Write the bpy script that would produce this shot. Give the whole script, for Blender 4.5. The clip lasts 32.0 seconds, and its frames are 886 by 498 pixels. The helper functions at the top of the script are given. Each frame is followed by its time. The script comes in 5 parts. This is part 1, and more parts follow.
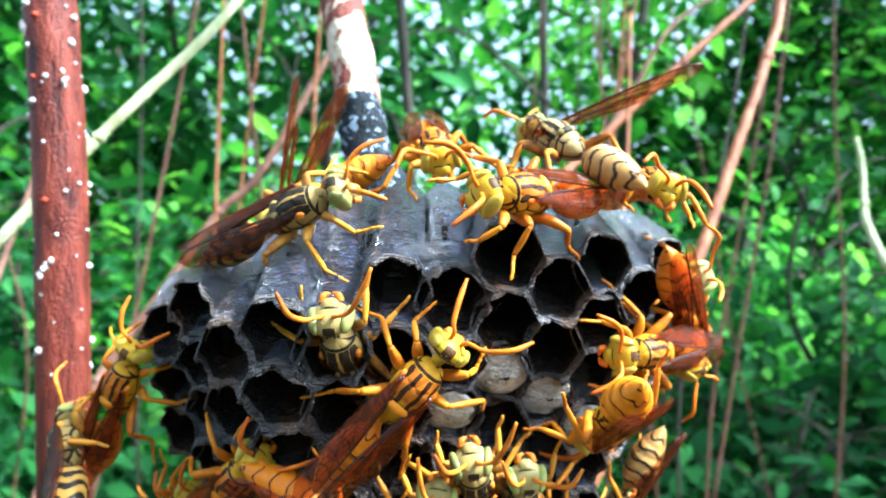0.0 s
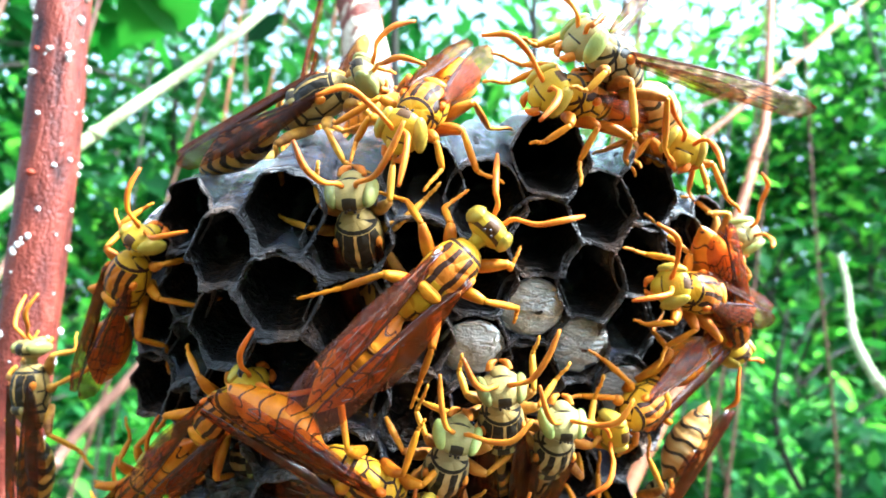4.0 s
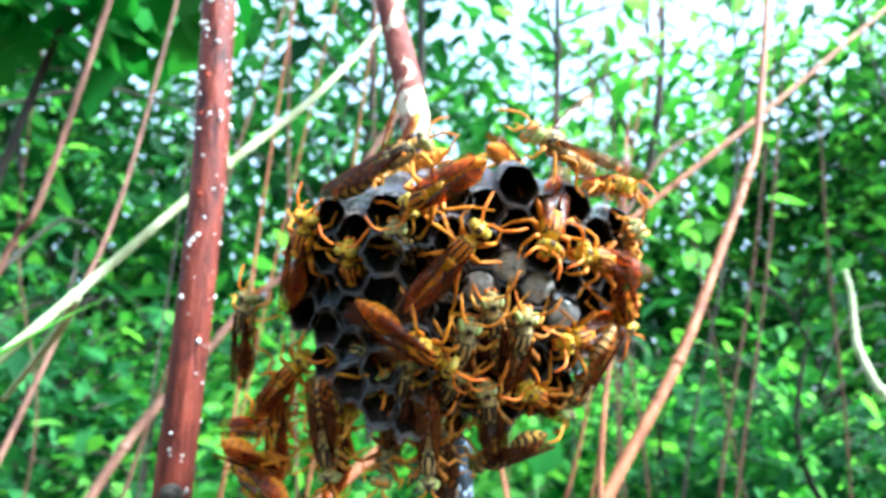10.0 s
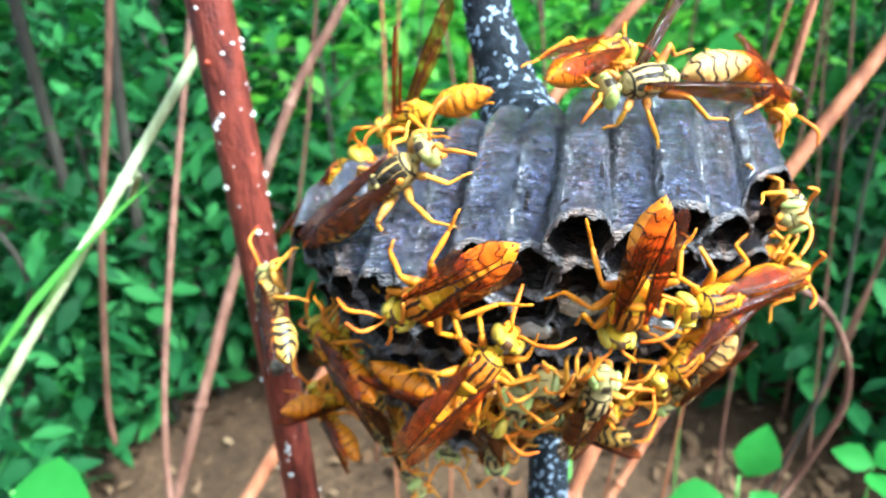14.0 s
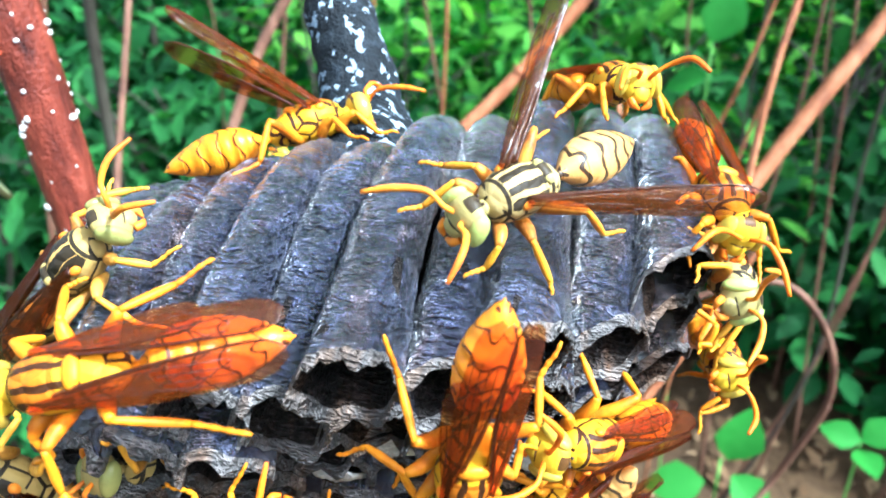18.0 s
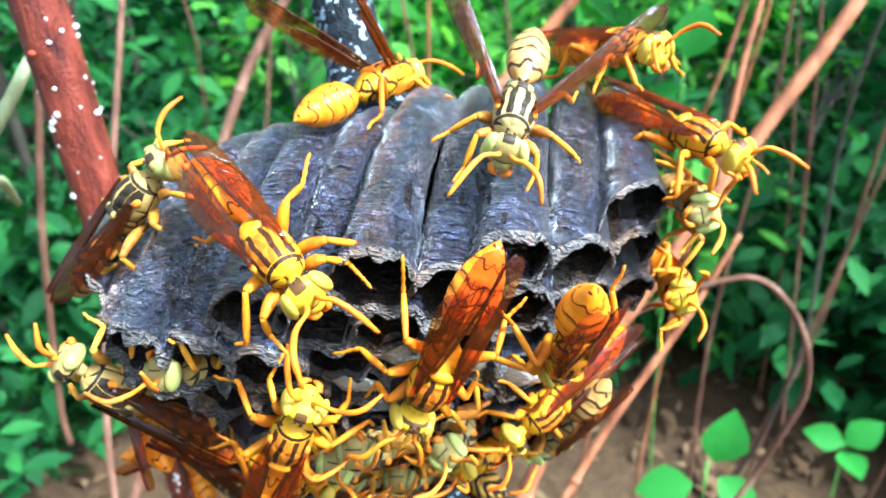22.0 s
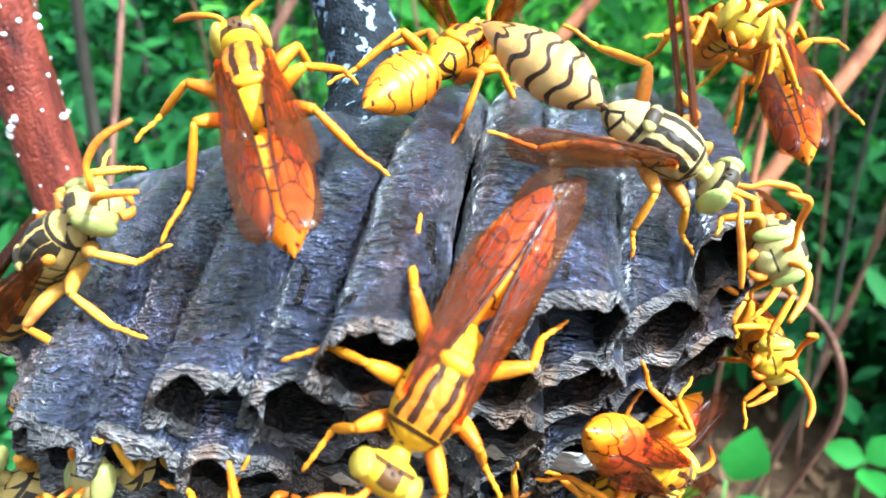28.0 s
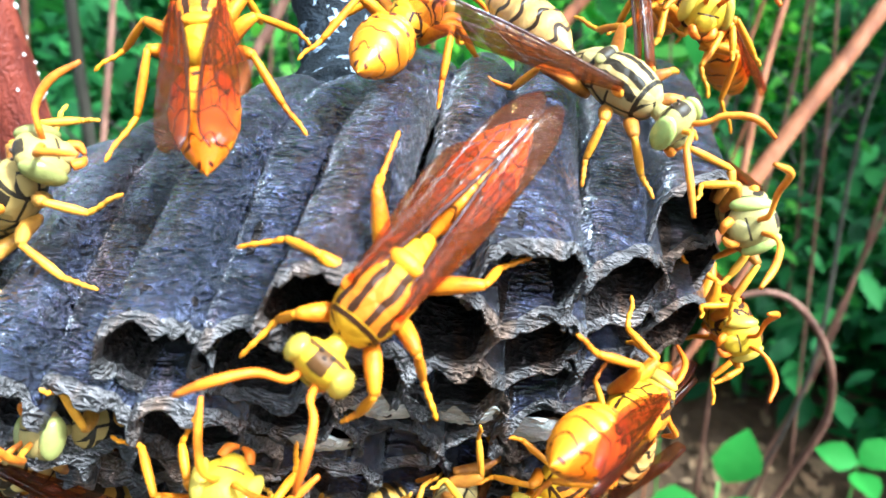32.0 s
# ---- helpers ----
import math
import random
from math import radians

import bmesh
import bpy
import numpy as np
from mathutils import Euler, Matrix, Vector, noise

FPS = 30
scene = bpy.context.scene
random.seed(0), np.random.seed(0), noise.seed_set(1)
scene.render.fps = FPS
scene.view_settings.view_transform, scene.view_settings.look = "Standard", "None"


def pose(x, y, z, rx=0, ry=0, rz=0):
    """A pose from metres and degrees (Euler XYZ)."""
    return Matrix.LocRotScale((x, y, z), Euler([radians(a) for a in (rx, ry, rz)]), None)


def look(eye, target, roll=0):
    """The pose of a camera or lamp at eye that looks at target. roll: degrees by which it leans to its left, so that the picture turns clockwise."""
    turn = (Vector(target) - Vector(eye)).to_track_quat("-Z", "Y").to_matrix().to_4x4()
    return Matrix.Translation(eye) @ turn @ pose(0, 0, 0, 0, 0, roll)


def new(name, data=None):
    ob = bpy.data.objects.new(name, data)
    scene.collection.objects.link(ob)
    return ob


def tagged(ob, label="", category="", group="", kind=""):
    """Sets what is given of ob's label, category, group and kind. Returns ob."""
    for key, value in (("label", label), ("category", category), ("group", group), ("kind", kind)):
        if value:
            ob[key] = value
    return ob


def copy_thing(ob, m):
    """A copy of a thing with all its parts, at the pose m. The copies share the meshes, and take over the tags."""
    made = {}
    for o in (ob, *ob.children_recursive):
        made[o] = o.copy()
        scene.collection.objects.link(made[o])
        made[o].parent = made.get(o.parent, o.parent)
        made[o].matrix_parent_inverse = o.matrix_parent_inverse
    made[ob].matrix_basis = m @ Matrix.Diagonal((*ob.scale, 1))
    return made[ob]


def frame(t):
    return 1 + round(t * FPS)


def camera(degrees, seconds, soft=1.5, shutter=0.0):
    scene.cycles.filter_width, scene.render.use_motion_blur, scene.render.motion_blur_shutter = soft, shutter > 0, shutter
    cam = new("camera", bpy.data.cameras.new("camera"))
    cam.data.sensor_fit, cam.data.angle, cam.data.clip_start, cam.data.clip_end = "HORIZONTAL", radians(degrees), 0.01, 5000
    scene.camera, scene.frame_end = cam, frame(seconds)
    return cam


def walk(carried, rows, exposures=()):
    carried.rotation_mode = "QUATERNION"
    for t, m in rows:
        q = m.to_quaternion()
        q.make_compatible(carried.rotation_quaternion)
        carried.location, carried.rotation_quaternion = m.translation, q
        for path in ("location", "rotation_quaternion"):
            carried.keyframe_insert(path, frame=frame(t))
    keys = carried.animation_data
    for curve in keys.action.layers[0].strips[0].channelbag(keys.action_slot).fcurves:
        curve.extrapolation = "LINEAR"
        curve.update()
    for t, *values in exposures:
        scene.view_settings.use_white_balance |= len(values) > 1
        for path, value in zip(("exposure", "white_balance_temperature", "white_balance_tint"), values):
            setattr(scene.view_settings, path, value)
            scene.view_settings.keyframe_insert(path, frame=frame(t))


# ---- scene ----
cam = camera(66.0, 32.0, soft=1.7, shutter=0.5)
cam.data.dof.use_dof = True
cam.data.dof.focus_distance = 0.049
cam.data.dof.aperture_fstop = 60.0
PATH = [
    (0.0, 0.0004, 0.0018, 0.9000, 89.37, -0.23, -0.28),
    (0.5, -0.0008, 0.0052, 0.9001, 90.35, -0.63, -0.52),
    (1.0, -0.0029, 0.0061, 0.8957, 92.22, -1.54, -0.39),
    (1.5, -0.0023, 0.0115, 0.8951, 94.42, -2.33, -0.64),
    (2.0, -0.0015, 0.0140, 0.8932, 96.59, -2.72, -1.10),
    (2.5, -0.0019, 0.0142, 0.8908, 97.94, -2.93, -1.57),
    (3.0, -0.0037, 0.0139, 0.8886, 97.92, -2.75, -1.73),
    (3.5, -0.0027, 0.0099, 0.8848, 98.38, -2.80, -1.89),
    (5.5, -0.0038, 0.0128, 0.8787, 101.21, -2.84, -1.02),
    (6.0, -0.0036, 0.0137, 0.8763, 101.92, -3.26, -1.03),
    (6.5, -0.0031, 0.0125, 0.8763, 102.35, -3.22, -1.03),
    (7.0, -0.0051, 0.0139, 0.8771, 102.86, -3.03, -0.98),
    (7.5, -0.0029, 0.0137, 0.8720, 103.05, -3.54, -0.98),
    (8.0, -0.0051, 0.0125, 0.8687, 102.77, -3.63, -0.92),
    (8.5, -0.0031, 0.0092, 0.8703, 102.94, -3.53, -1.05),
    (9.0, -0.0039, -0.0100, 0.8743, 102.88, -3.26, -1.25),
    (9.5, -0.0044, -0.0285, 0.8677, 101.43, -3.34, -1.06),
    (10.0, -0.0031, -0.0408, 0.8690, 100.52, -3.29, 0.22),
    (10.5, 0.0092, -0.0577, 0.8760, 97.16, -4.26, 1.86),
    (11.0, 0.0221, -0.0708, 0.8970, 90.65, -3.26, 3.18),
    (11.5, 0.0237, -0.0789, 0.9213, 83.37, -2.46, 5.03),
    (12.0, 0.0256, -0.0745, 0.9378, 78.95, -1.29, 9.98),
    (12.5, 0.0233, -0.0575, 0.9431, 73.01, 0.21, 13.16),
    (13.0, 0.0164, -0.0326, 0.9431, 68.40, 2.33, 13.58),
    (13.5, 0.0129, -0.0161, 0.9334, 65.88, 3.33, 14.07),
    (14.0, 0.0094, 0.0004, 0.9278, 63.85, 2.40, 14.01),
    (14.5, 0.0105, 0.0114, 0.9258, 62.98, 1.86, 13.40),
    (15.0, 0.0154, 0.0216, 0.9238, 62.91, 1.44, 12.44),
    (15.5, 0.0147, 0.0282, 0.9267, 63.14, 1.32, 11.80),
    (17.5, 0.0191, 0.0305, 0.9246, 60.21, 3.25, 16.10),
    (18.0, 0.0212, 0.0325, 0.9267, 60.30, 2.05, 14.23),
    (18.5, 0.0195, 0.0281, 0.9281, 60.38, 1.71, 14.16),
    (19.0, 0.0253, 0.0225, 0.9305, 61.43, 2.41, 13.93),
    (19.5, 0.0278, 0.0201, 0.9319, 61.99, 3.02, 11.96),
    (20.0, 0.0275, 0.0209, 0.9263, 61.96, 2.98, 11.74),
    (20.5, 0.0255, 0.0199, 0.9256, 62.00, 2.69, 12.06),
    (21.0, 0.0244, 0.0199, 0.9267, 62.06, 2.83, 12.14),
    (21.5, 0.0245, 0.0190, 0.9256, 62.16, 2.68, 12.40),
    (22.0, 0.0229, 0.0195, 0.9252, 62.18, 2.69, 12.45),
    (22.5, 0.0239, 0.0205, 0.9251, 62.36, 2.73, 12.65),
    (23.0, 0.0230, 0.0195, 0.9251, 62.46, 2.77, 12.87),
    (23.5, 0.0235, 0.0210, 0.9271, 62.48, 2.95, 12.86),
    (24.0, 0.0228, 0.0211, 0.9295, 62.72, 2.92, 12.98),
    (24.5, 0.0220, 0.0179, 0.9301, 62.99, 2.82, 13.12),
    (25.0, 0.0204, 0.0165, 0.9318, 63.00, 2.91, 13.23),
    (25.5, 0.0168, 0.0184, 0.9308, 63.01, 2.88, 13.42),
    (27.5, 0.0183, 0.0326, 0.9204, 62.70, 2.63, 13.43),
    (28.0, 0.0177, 0.0344, 0.9210, 62.52, 2.57, 13.25),
    (28.5, 0.0188, 0.0351, 0.9207, 62.61, 2.59, 13.20),
    (29.0, 0.0187, 0.0346, 0.9191, 62.82, 2.65, 13.05),
    (29.5, 0.0188, 0.0358, 0.9202, 62.55, 2.53, 13.08),
    (30.0, 0.0185, 0.0367, 0.9211, 62.82, 2.42, 13.08),
    (30.5, 0.0191, 0.0353, 0.9202, 63.11, 2.31, 13.03),
    (31.0, 0.0189, 0.0345, 0.9194, 63.03, 2.34, 13.03),
    (31.5, 0.0191, 0.0339, 0.9173, 63.26, 2.14, 12.91),
    (32.0, 0.0201, 0.0339, 0.9178, 62.96, 2.31, 12.99),
]
EXPOSURES = [(0.0, 1.95, 4950, -5), (2.0, 2.28, 4950, -5), (3.0, 2.42, 4950, -5), (6.0, 2.72, 4950, -5), (8.0, 2.82, 4950, -5), (9.0, 2.65, 4950, -5), (10.0, 2.08, 4950, -5), (11.0, 1.70, 4950, -5), (12.0, 1.68, 4950, -5), (14.0, 1.91, 4950, -5), (32.0, 1.87, 4950, -5)]
walk(cam, [(t, pose(*p)) for t, *p in PATH], EXPOSURES)
SKY, SUN = 0.15, 5.0

# ---------------------------------------------------------------- light
world = bpy.data.worlds.new("world")
scene.world = world
world.use_nodes = True
wn = world.node_tree.nodes
wl = world.node_tree.links
wn.clear()
w_out = wn.new("ShaderNodeOutputWorld")
w_bg = wn.new("ShaderNodeBackground")
w_sky = wn.new("ShaderNodeTexSky")
w_sky.sky_type = "NISHITA"
w_sky.sun_disc = False
w_sky.sun_elevation = radians(51)
w_sky.sun_rotation = radians(102)
w_sky.dust_density = 6.0
w_sky.air_density = 0.4
w_bg.inputs["Strength"].default_value = SKY
w_haze = wn.new("ShaderNodeMix")
w_haze.data_type, w_haze.blend_type = "RGBA", "ADD"
w_haze.inputs[0].default_value = 1.0
w_haze.inputs[7].default_value = (2.3, 2.4, 2.4, 1)
wl.new(w_sky.outputs[0], w_haze.inputs[6])
wl.new(w_haze.outputs[2], w_bg.inputs[0])
wl.new(w_bg.outputs[0], w_out.inputs[0])

sun = new("sun", bpy.data.lights.new("sun", "SUN"))
sun.data.energy = SUN
sun.data.angle = radians(6)
sun.data.color = (1.0, 0.96, 0.9)
sun.matrix_world = look((0.95, -0.12, 2.1), (0, 0.08, 0.9))


# ---------------------------------------------------------------- materials
def material(name, rough=0.6, metal=0.0, spec=0.5):
    m = bpy.data.materials.new(name)
    m.use_nodes = True
    b = m.node_tree.nodes["Principled BSDF"]
    b.inputs["Roughness"].default_value = rough
    b.inputs["Metallic"].default_value = metal
    b.inputs["Specular IOR Level"].default_value = spec
    return m, m.node_tree.nodes, m.node_tree.links, b


def node(nodes, kind, **values):
    n = nodes.new("ShaderNode" + kind)
    for key, value in values.items():
        n.inputs[key].default_value = value
    return n


def coords(nodes, links, scale=(1, 1, 1), which="Object"):
    c = nodes.new("ShaderNodeTexCoord")
    mp = nodes.new("ShaderNodeMapping")
    mp.inputs["Scale"].default_value = scale
    links.new(c.outputs[which], mp.inputs["Vector"])
    return mp.outputs["Vector"]


def noise_tex(nodes, links, vector, scale, detail=4.0, rough=0.6, distort=0.0):
    n = node(nodes, "TexNoise", Scale=scale, Detail=detail, Roughness=rough, Distortion=distort)
    links.new(vector, n.inputs["Vector"])
    return n.outputs["Fac"]


def ramp(nodes, links, fac, stops):
    r = nodes.new("ShaderNodeValToRGB")
    while len(r.color_ramp.elements) < len(stops):
        r.color_ramp.elements.new(0.5)
    for e, (p, c) in zip(r.color_ramp.elements, stops):
        e.position, e.color = p, (*c, 1)
    links.new(fac, r.inputs["Fac"])
    return r.outputs["Color"]


def mix(nodes, links, fac, a, b, blend="MIX"):
    m = nodes.new("ShaderNodeMix")
    m.data_type, m.blend_type = "RGBA", blend
    for value, slot in ((fac, 0), (a, 6), (b, 7)):
        if hasattr(value, "links"):
            links.new(value, m.inputs[slot])
        else:
            m.inputs[slot].default_value = value if slot == 0 else (*value, 1)
    return m.outputs[2]


def calc(nodes, links, op, a, b=0.0, c=None):
    m = nodes.new("ShaderNodeMath")
    m.operation = op
    for i, value in enumerate((a, b) if c is None else (a, b, c)):
        if hasattr(value, "links"):
            links.new(value, m.inputs[i])
        else:
            m.inputs[i].default_value = value
    return m.outputs[0]


def bump(nodes, links, shader, height, strength=0.4, distance=0.001):
    b = nodes.new("ShaderNodeBump")
    b.inputs["Strength"].default_value = strength
    b.inputs["Distance"].default_value = distance
    b.inputs["Filter Width"].default_value = 1.0
    links.new(height, b.inputs["Height"])
    for slot in ("Normal", "Coat Normal"):
        links.new(b.outputs["Normal"], shader.inputs[slot])


def paper_material(name, dark, light, edge, gloss=0.16, relief=0.0013, stain=0.85, fibres=0.85, varnish=0.0, shine=0.2):
    """Chewed-wood paper: varnished, finely wrinkled across the cells, with pale fibres and brown streaks along them."""
    m, n, l, b = material(name, 0.42, 0, shine)
    b.inputs["Coat Weight"].default_value = varnish
    b.inputs["Coat Roughness"].default_value = 0.2
    b.inputs["Coat IOR"].default_value = 1.9
    v = coords(n, l)
    big = noise_tex(n, l, v, 260, 5, 0.65, 0.5)
    flow = noise_tex(n, l, coords(n, l, (1.0, 0.16, 0.3)), 330, 4, 0.6, 0.3)
    wrinkle = noise_tex(n, l, coords(n, l, (0.32, 1.0, 1.0)), 1400, 4, 0.58, 1.3)
    fine = noise_tex(n, l, coords(n, l, (0.4, 1.0, 1.0)), 4200, 3, 0.6, 0.8)
    col = ramp(n, l, big, [(0.36, dark), (0.55, light), (0.76, edge)])
    fibre = ramp(n, l, fine, [(0.4, (0.45, 0.45, 0.46)), (0.55, (0.95, 0.95, 0.97)), (0.68, (2.3, 2.25, 2.25))])
    col = mix(n, l, fibres, col, fibre, "MULTIPLY")
    # wrinkle valleys darker, crests lighter: shading of the relief put into the colour
    wrinkle_shade = ramp(n, l, wrinkle, [(0.36, (0.4, 0.4, 0.42)), (0.5, (0.95, 0.95, 0.98)), (0.66, (1.9, 1.9, 2.0))])
    col = mix(n, l, fibres, col, wrinkle_shade, "MULTIPLY")
    brown = ramp(n, l, flow, [(0.38, (1.7, 1.05, 0.62)), (0.52, (1.0, 1.0, 1.06))])
    col = mix(n, l, stain, col, brown, "MULTIPLY")
    l.new(col, b.inputs["Base Color"])
    rr = calc(n, l, "MULTIPLY_ADD", flow, -0.5, gloss + 0.4)
    l.new(calc(n, l, "MAXIMUM", rr, 0.16), b.inputs["Roughness"])
    h = calc(n, l, "ADD", wrinkle, calc(n, l, "MULTIPLY", fine, 0.28))
    h = calc(n, l, "ADD", h, calc(n, l, "MULTIPLY", big, 0.5))
    bump(n, l, b, h, 1.0, relief)
    return m


def band_of(n, l, x, period, width, shift=0.0):
    """1 on thin bands that repeat along x, 0 between them."""
    f = calc(n, l, "FRACT", calc(n, l, "DIVIDE", calc(n, l, "ADD", x, shift), period))
    return calc(n, l, "LESS_THAN", f, width)


def abdomen_material(name, base, tip, line, period, width, wave):
    m, n, l, b = material(name, 0.36, 0, 0.22)
    c = n.new("ShaderNodeTexCoord")
    s = n.new("ShaderNodeSeparateXYZ")
    l.new(c.outputs["Object"], s.inputs[0])
    v = coords(n, l)
    wob = noise_tex(n, l, v, 420, 2)
    # rear edge of each ring runs in a double wave round the body
    ang = calc(n, l, "ARCTAN2", s.outputs["Y"], s.outputs["Z"])
    wv = calc(n, l, "MULTIPLY", calc(n, l, "COSINE", calc(n, l, "MULTIPLY", ang, 4.0)), wave)
    x = calc(n, l, "ADD", s.outputs["X"], calc(n, l, "ADD", wv, calc(n, l, "MULTIPLY", calc(n, l, "SUBTRACT", wob, 0.5), 0.0006)))
    band = band_of(n, l, x, period, width, 0.02)
    tone = noise_tex(n, l, v, 260, 3)
    col = mix(n, l, tone, base, tip)
    col = mix(n, l, band, col, line)
    l.new(col, b.inputs["Base Color"])
    f = calc(n, l, "FRACT", calc(n, l, "DIVIDE", calc(n, l, "ADD", s.outputs["X"], 0.02), period))
    fine = noise_tex(n, l, v, 5000, 2)
    bump(n, l, b, calc(n, l, "ADD", f, calc(n, l, "MULTIPLY", fine, 0.25)), 0.5, 0.0003)
    b.inputs["Subsurface Weight"].default_value = 0.12
    b.inputs["Subsurface Radius"].default_value = (0.001, 0.0006, 0.0002)
    b.inputs["Subsurface Scale"].default_value = 1.0
    return m


def thorax_material(name, base, line, stripe, disc):
    """Plates parted by dark seams, with dark stripes along the back."""
    m, n, l, b = material(name, 0.5, 0, 0.12)
    c = n.new("ShaderNodeTexCoord")
    s = n.new("ShaderNodeSeparateXYZ")
    l.new(c.outputs["Object"], s.inputs[0])
    v = coords(n, l)
    vor = n.new("ShaderNodeTexVoronoi")
    vor.feature = "DISTANCE_TO_EDGE"
    vor.inputs["Scale"].default_value = 560
    vor.inputs["Randomness"].default_value = 0.75
    l.new(v, vor.inputs["Vector"])
    seam = calc(n, l, "LESS_THAN", vor.outputs["Distance"], 0.055)
    below = calc(n, l, "LESS_THAN", s.outputs["Z"], 0.0009)
    seam = calc(n, l, "MULTIPLY", seam, below)
    ay = calc(n, l, "ABSOLUTE", s.outputs["Y"])
    wob = calc(n, l, "MULTIPLY", calc(n, l, "SUBTRACT", noise_tex(n, l, v, 500, 2), 0.5), 0.0006)
    ay = calc(n, l, "ADD", ay, wob)
    st = calc(n, l, "COMPARE", ay, 0.00055, 0.00055 * stripe)
    st2 = calc(n, l, "COMPARE", ay, 0.00135, 0.0004 * stripe)
    st = calc(n, l, "MAXIMUM", st, st2)
    top = calc(n, l, "GREATER_THAN", s.outputs["Z"], 0.0009)
    mid = calc(n, l, "COMPARE", s.outputs["X"], 0.0028, 0.0017)
    st = calc(n, l, "MULTIPLY", calc(n, l, "MULTIPLY", st, top), mid)
    ring = calc(n, l, "COMPARE", s.outputs["X"], 0.0006, 0.00018)
    ring2 = calc(n, l, "COMPARE", s.outputs["X"], 0.0047, 0.00014)
    dark = calc(n, l, "MAXIMUM", calc(n, l, "MAXIMUM", st, seam), calc(n, l, "MAXIMUM", ring, ring2))
    tone = noise_tex(n, l, v, 300, 3)
    col = mix(n, l, tone, base, tuple(0.7 * q for q in base))
    plate = calc(n, l, "MULTIPLY", calc(n, l, "MULTIPLY", calc(n, l, "LESS_THAN", ay, 0.0013), top), calc(n, l, "COMPARE", s.outputs["X"], 0.0031, 0.0014))
    col = mix(n, l, calc(n, l, "MULTIPLY", plate, 0.95), col, disc)
    col = mix(n, l, dark, col, line)
    l.new(col, b.inputs["Base Color"])
    fine = noise_tex(n, l, v, 4200, 3)
    edge = calc(n, l, "MINIMUM", vor.outputs["Distance"], 0.2)
    bump(n, l, b, calc(n, l, "ADD", calc(n, l, "MULTIPLY", edge, 3.0), calc(n, l, "MULTIPLY", fine, 0.3)), 0.5, 0.0003)
    return m


def head_material(name, base, line):
    m, n, l, b = material(name, 0.46, 0, 0.14)
    c = n.new("ShaderNodeTexCoord")
    s = n.new("ShaderNodeSeparateXYZ")
    l.new(c.outputs["Object"], s.inputs[0])
    v = coords(n, l)
    ay = calc(n, l, "ABSOLUTE", s.outputs["Y"])
    crown = calc(n, l, "MULTIPLY", calc(n, l, "GREATER_THAN", s.outputs["Z"], 0.0014), calc(n, l, "LESS_THAN", ay, 0.0005))
    seam = calc(n, l, "MULTIPLY", calc(n, l, "COMPARE", s.outputs["Z"], -0.0003, 0.00007), calc(n, l, "LESS_THAN", ay, 0.0008))
    rear = calc(n, l, "COMPARE", s.outputs["X"], 0.0066, 0.00013)
    dark = calc(n, l, "MAXIMUM", calc(n, l, "MAXIMUM", crown, seam), rear)
    tone = noise_tex(n, l, v, 400, 3)
    col = mix(n, l, dark, mix(n, l, tone, base, tuple(0.72 * q for q in base)), line)
    l.new(col, b.inputs["Base Color"])
    bump(n, l, b, noise_tex(n, l, v, 4500, 3), 0.25, 0.0002)
    return m


def shell_material(name, base, dark, rough=0.46):
    m, n, l, b = material(name, rough, 0, 0.16)
    v = coords(n, l)
    tone = noise_tex(n, l, v, 380, 4)
    l.new(ramp(n, l, tone, [(0.36, dark), (0.6, base)]), b.inputs["Base Color"])
    bump(n, l, b, noise_tex(n, l, v, 3800, 3), 0.3, 0.0002)
    return m


